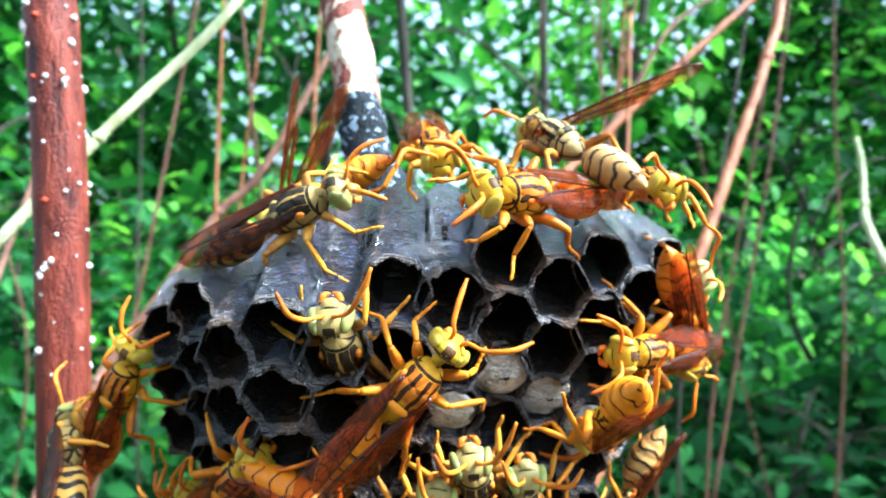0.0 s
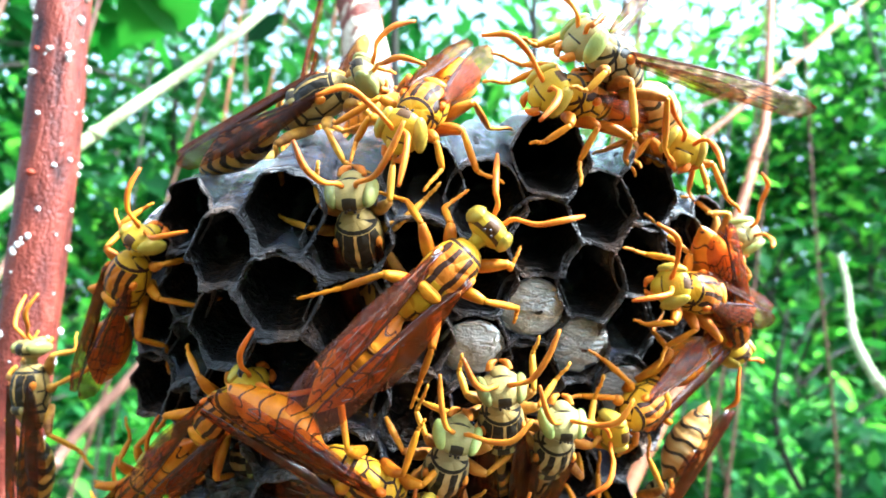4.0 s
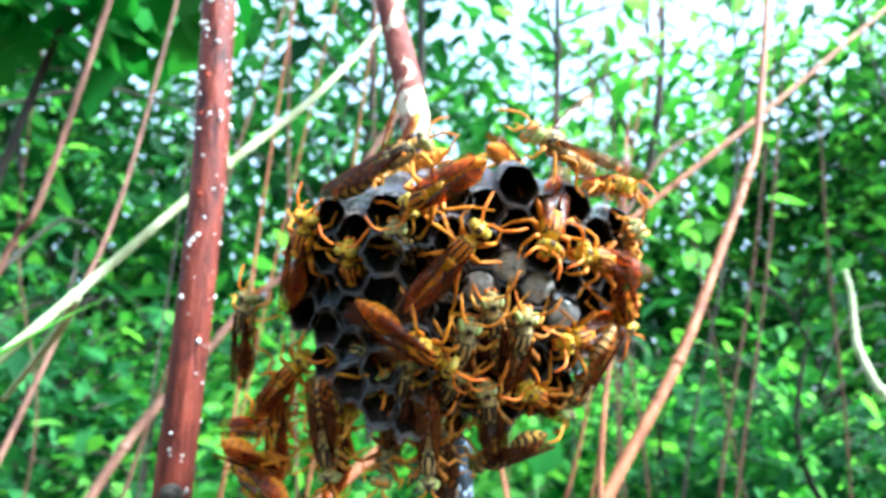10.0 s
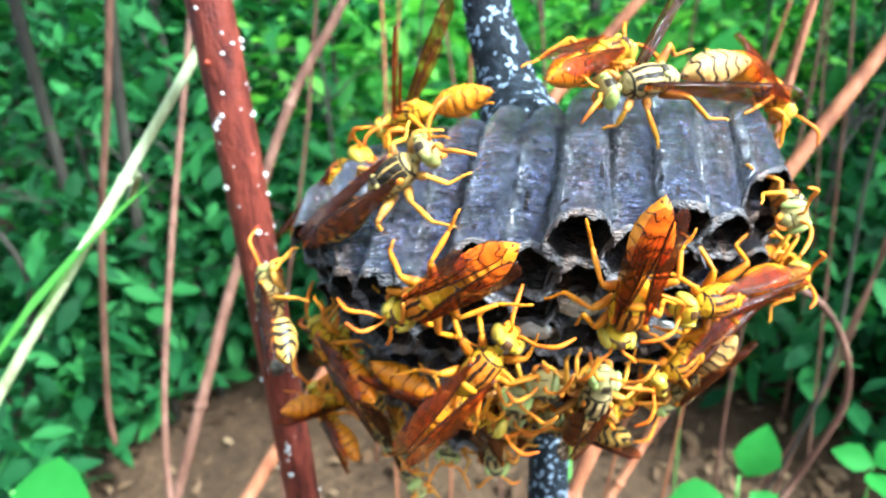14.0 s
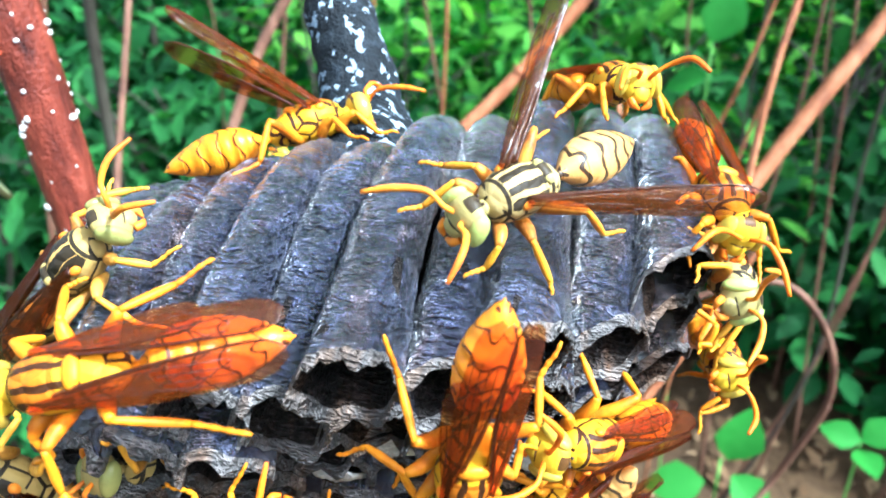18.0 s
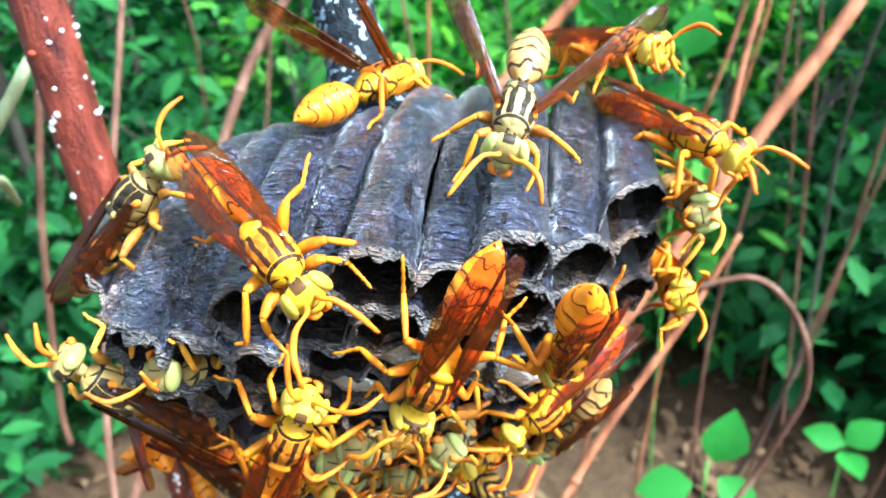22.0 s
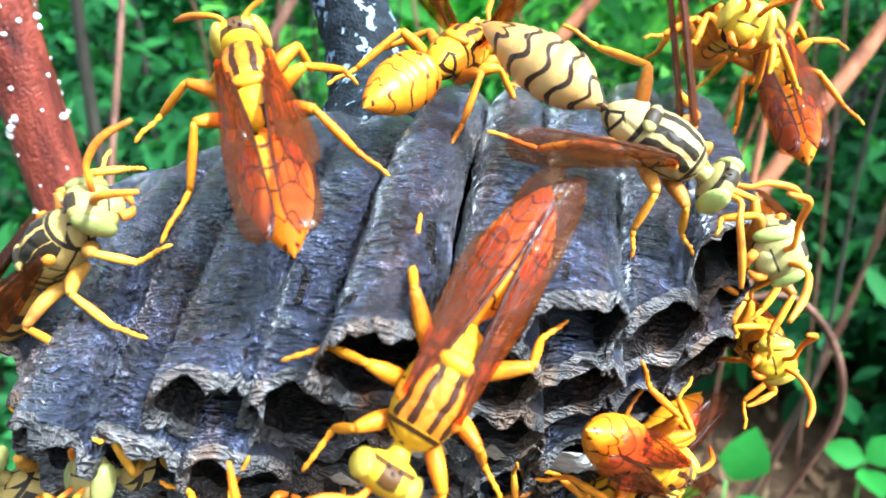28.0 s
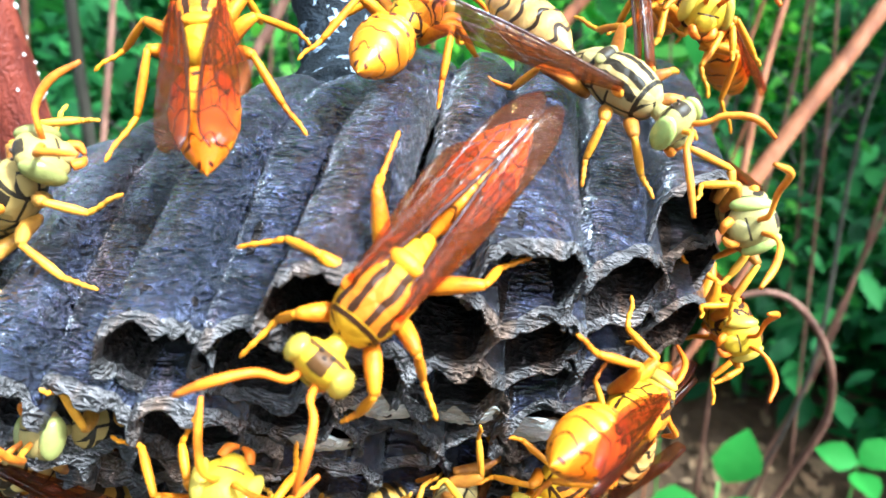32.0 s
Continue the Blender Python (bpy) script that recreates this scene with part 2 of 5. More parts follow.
def wing_material(name, base, dark, tint):
    """Thin amber membrane, partly clear, with a few long dark veins, cross veins and a smoky outer end."""
    m, n, l, b = material(name, 0.24, 0, 0.6)
    c = n.new("ShaderNodeTexCoord")
    s = n.new("ShaderNodeSeparateXYZ")
    l.new(c.outputs["UV"], s.inputs[0])
    u, w = s.outputs["X"], s.outputs["Y"]
    bend = calc(n, l, "MULTIPLY", calc(n, l, "SINE", calc(n, l, "MULTIPLY", u, 5.0)), 0.1)
    long_at = calc(n, l, "FRACT", calc(n, l, "MULTIPLY", calc(n, l, "ADD", w, bend), 5.2))
    vein = calc(n, l, "LESS_THAN", long_at, 0.15)
    cross_at = calc(n, l, "FRACT", calc(n, l, "ADD", calc(n, l, "MULTIPLY", u, 5.5), calc(n, l, "MULTIPLY", w, 1.9)))
    cross = calc(n, l, "MULTIPLY", calc(n, l, "LESS_THAN", cross_at, 0.08), calc(n, l, "GREATER_THAN", u, 0.42))
    vein = calc(n, l, "MAXIMUM", vein, cross)
    vein = calc(n, l, "MULTIPLY", vein, calc(n, l, "LESS_THAN", u, 0.8))
    tone = noise_tex(n, l, coords(n, l), 240, 3)
    col = mix(n, l, tone, base, dark)
    end = n.new("ShaderNodeMapRange")
    end.inputs["From Min"].default_value, end.inputs["From Max"].default_value = 0.6, 0.85
    l.new(u, end.inputs["Value"])
    col = mix(n, l, calc(n, l, "MULTIPLY", end.outputs[0], 0.85), col, (0.13, 0.045, 0.04))
    col = mix(n, l, vein, col, tuple(0.5 * q for q in dark))
    l.new(col, b.inputs["Base Color"])
    b.inputs["Coat Weight"].default_value = 0.8
    b.inputs["Coat Roughness"].default_value = 0.08
    clear = n.new("ShaderNodeBsdfTransparent")
    clear.inputs["Color"].default_value = (*tint, 1)
    ms = n.new("ShaderNodeMixShader")
    l.new(calc(n, l, "MULTIPLY_ADD", vein, 0.5, 0.16), ms.inputs[0])
    l.new(clear.outputs[0], ms.inputs[1])
    glow = n.new("ShaderNodeBsdfTranslucent")
    l.new(col, glow.inputs["Color"])
    skin = n.new("ShaderNodeMixShader")
    skin.inputs[0].default_value = 0.35
    l.new(b.outputs[0], skin.inputs[1])
    l.new(glow.outputs[0], skin.inputs[2])
    l.new(skin.outputs[0], ms.inputs[2])
    l.new(ms.outputs[0], n["Material Output"].inputs["Surface"])
    ripple = noise_tex(n, l, coords(n, l), 900, 2)
    bump(n, l, b, calc(n, l, "ADD", calc(n, l, "MULTIPLY", vein, 0.5), ripple), 0.5, 0.0003)
    return m


def bark_material(name, stops, scale, spots=None, spot_scale=500, cut=0.66, rough=0.6, streak=(1, 1, 0.25)):
    m, n, l, b = material(name, rough, 0, 0.18)
    v = coords(n, l, streak)
    big = noise_tex(n, l, v, scale, 6, 0.65, 0.3)
    col = ramp(n, l, big, stops)
    fine = noise_tex(n, l, coords(n, l), scale * 7, 4)
    if spots:
        sp = noise_tex(n, l, coords(n, l), spot_scale, 2)
        col = mix(n, l, calc(n, l, "GREATER_THAN", sp, cut), col, spots)
    l.new(col, b.inputs["Base Color"])
    bump(n, l, b, calc(n, l, "ADD", big, calc(n, l, "MULTIPLY", fine, 0.4)), 0.6, 0.002)
    return m


def leaf_material(name, tones, vein, scale, through_light=0.45):
    """Leaf that lets light through; each leaf has its own tone."""
    m, n, l, b = material(name, 0.6, 0, 0.1)
    g = n.new("ShaderNodeNewGeometry")
    v = coords(n, l)
    spots = noise_tex(n, l, v, scale, 3)
    f = calc(n, l, "ADD", calc(n, l, "MULTIPLY", g.outputs["Random Per Island"], 0.75), calc(n, l, "MULTIPLY", spots, 0.3))
    col = ramp(n, l, f, [(0.1, tones[0]), (0.45, tones[1]), (0.9, tones[2])])
    l.new(col, b.inputs["Base Color"])
    tr = n.new("ShaderNodeBsdfTranslucent")
    l.new(mix(n, l, 1.0, col, (1.6, 1.65, 0.8), "MULTIPLY"), tr.inputs["Color"])
    ms = n.new("ShaderNodeMixShader")
    ms.inputs[0].default_value = through_light
    out = n["Material Output"]
    l.new(b.outputs[0], ms.inputs[1])
    l.new(tr.outputs[0], ms.inputs[2])
    l.new(ms.outputs[0], out.inputs["Surface"])
    bump(n, l, b, spots, 0.3, 0.004)
    return m


PAPER = paper_material("nest_paper", (0.009, 0.0095, 0.017), (0.034, 0.036, 0.062), (0.13, 0.135, 0.19), 0.0, 0.004, 0.9, 0.75, 1.0, 0.6)
# brown paper inside the cells, darkened in colour to deepen their shade
INNER = paper_material("shaded_cell_lining", (0.008, 0.0064, 0.0055), (0.024, 0.019, 0.016), (0.065, 0.053, 0.044), 0.5, 0.003, shine=0.1)
LIP = paper_material("cell_rim", (0.06, 0.054, 0.05), (0.13, 0.115, 0.106), (0.25, 0.225, 0.205), 0.4, 0.003, 0.6, 0.35)
SILK = paper_material("silk_cap", (0.36, 0.34, 0.31), (0.55, 0.53, 0.49), (0.68, 0.66, 0.62), 0.4, 0.0006, 0.05, 0.25)

KINDS = {
    "yellow": dict(
        abdomen=abdomen_material("yellow_abdomen", (0.57, 0.215, 0.003), (0.5, 0.125, 0.002), (0.06, 0.012, 0.003), 0.00155, 0.11, 0.00028),
        thorax=thorax_material("yellow_thorax", (0.54, 0.27, 0.005), (0.03, 0.01, 0.003), 0.36, (0.36, 0.095, 0.004)),
        head=head_material("yellow_head", (0.54, 0.33, 0.013), (0.07, 0.03, 0.008)),
        eye=shell_material("yellow_eye", (0.40, 0.28, 0.03), (0.24, 0.15, 0.02), 0.2),
        leg=shell_material("yellow_leg", (0.54, 0.2, 0.003), (0.38, 0.1, 0.002)),
        femur=shell_material("yellow_femur", (0.52, 0.185, 0.003), (0.32, 0.07, 0.002)),
        antenna=shell_material("yellow_antenna", (0.6, 0.16, 0.004), (0.42, 0.08, 0.003)),
        wing=wing_material("amber_wing", (0.32, 0.085, 0.012), (0.12, 0.026, 0.006), (0.94, 0.7, 0.38)),
    ),
    "pale": dict(
        abdomen=abdomen_material("pale_abdomen", (0.4, 0.28, 0.1), (0.4, 0.16, 0.03), (0.03, 0.016, 0.008), 0.0015, 0.24, 0.00026),
        thorax=thorax_material("pale_thorax", (0.36, 0.26, 0.1), (0.02, 0.014, 0.008), 0.5, (0.42, 0.27, 0.1)),
        head=head_material("pale_head", (0.33, 0.27, 0.09), (0.03, 0.02, 0.01)),
        eye=shell_material("pale_eye", (0.33, 0.37, 0.1), (0.24, 0.26, 0.07), 0.2),
        leg=shell_material("pale_leg", (0.55, 0.25, 0.012), (0.42, 0.12, 0.008)),
        femur=shell_material("pale_femur", (0.48, 0.19, 0.02), (0.16, 0.045, 0.01)),
        antenna=shell_material("pale_antenna", (0.62, 0.22, 0.015), (0.4, 0.1, 0.008)),
        wing=wing_material("brown_wing", (0.34, 0.12, 0.03), (0.15, 0.045, 0.015), (0.88, 0.7, 0.5)),
    ),
    "dark": dict(
        abdomen=abdomen_material("dark_abdomen", (0.50, 0.30, 0.06), (0.42, 0.2, 0.03), (0.022, 0.014, 0.008), 0.0016, 0.45, 0.0004),
        thorax=thorax_material("dark_thorax", (0.36, 0.24, 0.07), (0.02, 0.014, 0.008), 0.8, (0.45, 0.26, 0.07)),
        head=head_material("dark_head", (0.32, 0.23, 0.07), (0.025, 0.016, 0.008)),
        eye=shell_material("dark_eye", (0.2, 0.19, 0.055), (0.12, 0.11, 0.035), 0.2),
        leg=shell_material("dark_leg", (0.64, 0.3, 0.02), (0.42, 0.15, 0.01)),
        femur=shell_material("dark_femur", (0.5, 0.24, 0.03), (0.16, 0.05, 0.01)),
        antenna=shell_material("dark_antenna", (0.58, 0.18, 0.01), (0.3, 0.07, 0.006)),
        wing=wing_material("dusky_wing", (0.2, 0.06, 0.01), (0.09, 0.024, 0.007), (0.8, 0.6, 0.42)),
    ),
}
DARK_SHELL = shell_material("dark_shell", (0.05, 0.03, 0.02), (0.02, 0.012, 0.01), 0.3)
BLACK_BARK = bark_material("charred_bark", [(0.34, (0.002, 0.0025, 0.004)), (0.54, (0.006, 0.008, 0.011)), (0.7, (0.02, 0.025, 0.034))], 420, (0.22, 0.26, 0.32), 750, 0.6, 0.75, (1, 1, 0.6))
PEEL_BARK = bark_material("peeling_bark", [(0.36, (0.06, 0.014, 0.01)), (0.55, (0.16, 0.042, 0.028)), (0.58, (0.44, 0.35, 0.25)), (0.72, (0.62, 0.55, 0.43))], 120, None, 500, 0.66, 0.7, (1, 1, 0.5))
RED_BARK = bark_material("red_bark", [(0.34, (0.022, 0.006, 0.005)), (0.48, (0.105, 0.02, 0.012)), (0.62, (0.17, 0.034, 0.019)), (0.76, (0.24, 0.075, 0.05))], 380, None, 500, 0.66, 0.5)
LENTICEL = shell_material("bark_spot", (0.62, 0.58, 0.54), (0.42, 0.38, 0.35), 0.7)
RED_KNOB = shell_material("red_knob", (0.3, 0.045, 0.018), (0.16, 0.022, 0.012), 0.5)
BROWN_BARK = bark_material("brown_bark", [(0.3, (0.05, 0.022, 0.014)), (0.5, (0.12, 0.055, 0.034)), (0.72, (0.2, 0.105, 0.07))], 120)
RUST_BARK = bark_material("rusty_bark", [(0.3, (0.1, 0.034, 0.016)), (0.5, (0.24, 0.085, 0.036)), (0.72, (0.34, 0.15, 0.075))], 120)
DRY_STEM = bark_material("dry_stem", [(0.3, (0.18, 0.2, 0.08)), (0.5, (0.36, 0.38, 0.19)), (0.72, (0.52, 0.52, 0.33))], 160)
GREEN_STEM = bark_material("green_stem", [(0.3, (0.05, 0.14, 0.02)), (0.6, (0.12, 0.28, 0.05)), (0.8, (0.22, 0.36, 0.1))], 120)
GREY_BARK = bark_material("grey_bark", [(0.3, (0.016, 0.013, 0.01)), (0.5, (0.04, 0.033, 0.024)), (0.75, (0.09, 0.078, 0.058))], 20)
# forest foliage in a lit and a shaded tone: shade put into the colour
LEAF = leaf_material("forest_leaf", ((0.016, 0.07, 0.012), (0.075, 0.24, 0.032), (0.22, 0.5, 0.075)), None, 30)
SHADED_LEAF = leaf_material("shaded_forest_leaf", ((0.007, 0.03, 0.008), (0.02, 0.078, 0.02), (0.052, 0.175, 0.038)), None, 30, 0.3)
DEAD_LEAF = leaf_material("dead_leaf", ((0.04, 0.02, 0.01), (0.1, 0.055, 0.028), (0.2, 0.13, 0.07)), None, 60, 0.1)
BRIGHT_LEAF = leaf_material("bright_leaf", ((0.018, 0.1, 0.014), (0.03, 0.14, 0.018), (0.05, 0.18, 0.026)), None, 60, 0.3)


def ground_material():
    m, n, l, b = material("forest_soil", 0.9, 0, 0.2)
    v = coords(n, l)
    big = noise_tex(n, l, v, 3.5, 6, 0.65, 0.4)
    small = noise_tex(n, l, v, 60, 6, 0.7)
    col = ramp(n, l, big, [(0.3, (0.028, 0.016, 0.008)), (0.5, (0.062, 0.036, 0.018)), (0.7, (0.11, 0.066, 0.034))])
    col = mix(n, l, 0.7, col, ramp(n, l, small, [(0.35, (0.45, 0.42, 0.4)), (0.65, (1.3, 1.25, 1.15))]), "MULTIPLY")
    l.new(col, b.inputs["Base Color"])
    bump(n, l, b, calc(n, l, "ADD", big, calc(n, l, "MULTIPLY", small, 0.5)), 0.9, 0.03)
    return m


SOIL = ground_material()


# ---------------------------------------------------------------- building blocks
MM = 0.001


def part(name, bm, mat, parent, label=""):
    """One mesh object out of a bmesh, under a thing or a part."""
    me = bpy.data.meshes.new(name)
    bm.to_mesh(me)
    bm.free()
    for q in mat if isinstance(mat, (list, tuple)) else [mat]:
        me.materials.append(q)
    for poly in me.polygons:
        poly.use_smooth = True
    ob = new(name, me)
    ob.parent = parent
    return tagged(ob, label)


def rings_mesh(bm, rings, closed=True, cap=True, slot=0):
    """Skin a list of rings of points with quads."""
    made = [[bm.verts.new(p) for p in ring] for ring in rings]
    k = len(made[0])
    for a, b in zip(made, made[1:]):
        for i in range(k if closed else k - 1):
            j = (i + 1) % k
            bm.faces.new((a[i], a[j], b[j], b[i])).material_index = slot
    if cap:
        bm.faces.new(made[0][::-1]).material_index = slot
        bm.faces.new(made[-1]).material_index = slot
    return made


def lofted(sections, k=16):
    """A body along x from (x, z, half width, half height, squareness) sections."""
    bm = bmesh.new()
    rings = []
    for x, z, ry, rz in sections:
        rings.append([Vector((x, ry * math.sin(2 * math.pi * i / k), z + rz * math.cos(2 * math.pi * i / k))) * MM for i in range(k)])
    rings_mesh(bm, rings)
    bmesh.ops.recalc_face_normals(bm, faces=bm.faces)
    return bm


def blob(bm, centre, size, turn=None, rings=8, k=12):
    """An ellipsoid added to bm."""
    rr = []
    for a in range(rings + 1):
        t = math.pi * (0.02 + 0.96 * a / rings)
        ring = []
        for i in range(k):
            p = 2 * math.pi * i / k
            v = Vector((size[0] * math.sin(t) * math.cos(p), size[1] * math.sin(t) * math.sin(p), size[2] * math.cos(t)))
            if turn:
                v = turn @ v
            ring.append(v + Vector(centre))
        rr.append(ring)
    rings_mesh(bm, rr)


def smooth_line(points, steps):
    """Points on a soft curve through the given points."""
    pts = [Vector(p) for p in points]
    pts = [pts[0] * 2 - pts[1]] + pts + [pts[-1] * 2 - pts[-2]]
    out = []
    for i in range(1, len(pts) - 2):
        a, b, c, d = pts[i - 1:i + 3]
        for s in range(steps):
            t = s / steps
            out.append(0.5 * (2 * b + (c - a) * t + (2 * a - 5 * b + 4 * c - d) * t * t + (3 * b - a - 3 * c + d) * t ** 3))
    out.append(pts[-2])
    return out


def tube(bm, points, radii, k=8, lumps=0.0, seed=0.0):
    """A tapered round tube along points."""
    n = len(points)
    rings = []
    side = None
    for i, p in enumerate(points):
        d = (points[min(i + 1, n - 1)] - points[max(i - 1, 0)]).normalized()
        if side is None:
            side = d.orthogonal().normalized()
        side = (side - d * side.dot(d)).normalized()
        up = d.cross(side)
        f = i / (n - 1) * (len(radii) - 1)
        j = min(int(f), len(radii) - 2)
        r = radii[j] + (radii[j + 1] - radii[j]) * (f - j)
        ring = []
        for q in range(k):
            a = 2 * math.pi * q / k
            rr = r
            if lumps:
                rr *= 1 + lumps * noise.noise(Vector((p.x, p.y, p.z)) * (0.9 / max(r, 1e-5)) + Vector((math.cos(a), math.sin(a), seed)))
            ring.append(p + (side * math.cos(a) + up * math.sin(a)) * rr)
        rings.append(ring)
    rings_mesh(bm, rings)


def tube_part(name, points, radii, mat, parent, k=8, steps=5, lumps=0.0, label=""):
    bm = bmesh.new()
    tube(bm, smooth_line(points, steps), radii, k, lumps)
    bmesh.ops.recalc_face_normals(bm, faces=bm.faces)
    return part(name, bm, mat, parent, label)


def empty(name, label, category, group="", where=None, kind=""):
    ob = new(name)
    ob.empty_display_size = 0.005
    if where is not None:
        ob.matrix_basis = where
    return tagged(ob, label, category, group, kind)


# ---------------------------------------------------------------- the paper comb
COLUMN, ROW, SIDE = 5.0 * MM, 5.8 * MM, 3.34 * MM


# where the upper cells' mouths, their crest and their back end lie, across the comb
XS = (-0.031, -0.026, -0.022, -0.014, -0.006, 0.0, 0.005, 0.010, 0.016, 0.021, 0.026, 0.031)
MOUTH_TOP = (0.8950, 0.8966, 0.8957, 0.8950, 0.8971, 0.8998, 0.9012, 0.9013, 0.9003, 0.8998, 0.9000, 0.8995)
MOUTH_AT = (0.0750, 0.0695, 0.0645, 0.0583, 0.0585, 0.0603, 0.0617, 0.0640, 0.0675, 0.0725, 0.0785, 0.0865)
CREST_TOP = (0.8962, 0.8992, 0.9012, 0.9044, 0.9064, 0.9072, 0.9077, 0.9077, 0.9072, 0.9064, 0.9046, 0.9015)
CREST_AT = (0.074, 0.078, 0.080, 0.079, 0.079, 0.080, 0.082, 0.086, 0.091, 0.096, 0.096, 0.089)


def comb_front(x, z):
    """Depth of the cell mouths: the face bulges towards the viewer and leans back below."""
    return float(np.interp(x, XS, MOUTH_AT)) + 0.48 * max(0, float(np.interp(x, XS, MOUTH_TOP)) - 0.004 - z)


def cell_mesh(x, z, seed, top=False, odd=False):
    """One long paper cell: six-sided at its mouth, rounder and rising behind, with a ragged scalloped rim."""
    rnd = random.Random(seed)
    y0 = comb_front(x, z) + rnd.uniform(-0.8, 0.8) * MM
    x += rnd.uniform(-0.2, 0.2) * MM
    z += rnd.uniform(-0.2, 0.2) * MM
    crest_at = max(y0 + 0.006, float(np.interp(x, XS, CREST_AT)))
    back_at = crest_at + 0.011
    rise = float(np.interp(x, XS, CREST_TOP) - np.interp(x, XS, MOUTH_TOP)) + (0.0021 if top and odd else 0.0)
    deep = back_at - y0
    turn = (crest_at - y0) / deep
    front = Vector((x, y0, z))
    axis = Vector((0.1 * (-0.004 - x), deep * turn, 1.4 * rise)).normalized()
    lean_x = (np.interp(x + 0.002, XS, MOUTH_AT) - np.interp(x - 0.002, XS, MOUTH_AT)) / 0.004 * 0.8
    lean_z = -0.25 if top else -0.48
    k = 44 if top else 28
    stations = [0.0, 0.026, 0.05] + [0.05 + 0.95 * i / (44 if top else 14) for i in range(1, 45 if top else 15)]
    wob = [rnd.uniform(-1, 1) for _ in range(8)]
    grow = 1 + 0.04 * wob[3]
    ridge = rnd.uniform(6, 10)

    def ring(s, thick):
        lift = math.sin(math.pi / 2 * s / turn) if s < turn else 1 - 0.45 * ((s - turn) / (1 - turn)) ** 2
        c = front + Vector((0.1 * (-0.004 - x) * s, deep * s, rise * lift))
        c += Vector((wob[0], 0, wob[1])) * 0.3 * MM * math.sin(s * 5 + wob[2] * 3) * s
        pts = []
        close = 1.0 if s < 0.88 else math.sqrt(max(0.02, 1 - ((s - 0.88) / 0.125) ** 2))
        for i in range(k):
            a = 2 * math.pi * i / k
            fold = (a + math.pi / 6) % (math.pi / 3) - math.pi / 6
            hexa = SIDE * 0.866 / math.cos(math.pi / 6 - abs(fold))
            w = min(1.0, 0.3 + 1.2 * s)
            r = (hexa * (1 - w) + SIDE * (0.9 if top else 1.0) * w) * grow * (1 - 0.06 * s) * (1 + 0.06 * max(0, 1 - s / 0.06)) * close - thick
            r *= 1 + 0.05 * noise.noise(Vector((math.cos(a) * 1.3 + seed, math.sin(a) * 1.3, s * ridge))) + 0.018 * noise.noise(Vector((math.cos(a) * 4 + seed, math.sin(a) * 4, s * 40)))
            if top:
                r += 0.2 * MM * noise.noise(Vector((math.cos(a) * 2.2 + seed, math.sin(a) * 2.2, s * deep * 620))) * min(1, s * 12) + 0.11 * MM * noise.noise(Vector((math.cos(a) * 5 + seed, math.sin(a) * 5 + s * 9, s * deep * 1500))) * min(1, s * 12)
            slim = 1 - (0.135 if top else 0.0) * min(1, max(0, s * deep / 0.007 - 0.1))
            p = c + Vector((math.cos(a) * slim, 0, math.sin(a))) * r
            p.y += (1 - s) ** 2 * (lean_x * (p.x - c.x) + lean_z * (p.z - c.z))
            if s < 0.05:
                scal = -0.3 * MM * math.cos(6 * a) + 1.2 * MM * noise.noise(Vector((math.cos(a) * 1.8, math.sin(a) * 1.8, seed * 3.7))) + 0.6 * MM * noise.noise(Vector((math.cos(a) * 8, math.sin(a) * 8, seed)))
                p += axis * scal * (1 - s / 0.05)
            pts.append(p)
        return pts

    bm = bmesh.new()
    made = rings_mesh(bm, [ring(s, 0.0) for s in stations], cap=False, slot=0)
    bm.faces.new(made[-1]).material_index = 0
    # inner wall, slot 1: its dark colour adds to the shade in the cell
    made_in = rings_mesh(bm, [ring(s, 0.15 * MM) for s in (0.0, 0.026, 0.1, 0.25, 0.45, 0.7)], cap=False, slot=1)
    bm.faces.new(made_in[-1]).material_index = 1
    for i in range(k):
        j = (i + 1) % k
        bm.faces.new((made[0][i], made[0][j], made_in[0][j], made_in[0][i])).material_index = 2
        for f in made[1][i].link_faces:
            if made[0][i] in f.verts:
                f.material_index = 2
        for f in made_in[1][i].link_faces:
            if made_in[0][i] in f.verts:
                f.material_index = 2
    bmesh.ops.recalc_face_normals(bm, faces=bm.faces)
    return bm, front, axis


def cap_mesh(front, axis, seed, hole):
    """A domed silk lid over a cell's mouth."""
    rnd = random.Random(seed)
    bm = bmesh.new()
    k = 18
    u = Vector((1, 0, 0))
    u = (u - axis * u.dot(axis)).normalized()
    v = axis.cross(u)
    rings = []
    for a, rad in enumerate((2.85, 2.6, 2.1, 1.4, 0.7, 0.12)):
        rings.append([front + (u * math.cos(2 * math.pi * i / k) + v * math.sin(2 * math.pi * i / k)) * rad * MM
                      - axis * MM * (0.75 * (1 - (rad / 2.85) ** 2) - 0.75 + 0.4 * noise.noise(Vector((rad, i * 0.7, seed)))) for i in range(k)])
    rings_mesh(bm, rings)
    bmesh.ops.recalc_face_normals(bm, faces=bm.faces)
    if hole:
        # no opening is cut: a flat dark blob imitates the shaded hole
        blob(bm, front + axis * 0.05 * MM + u * 0.5 * MM, (0.42 * MM, 0.12 * MM, 0.3 * MM))
        bm.faces.ensure_lookup_table()
        for f in bm.faces[-(8 * 12 + 2):]:
            f.material_index = 1
    return bm


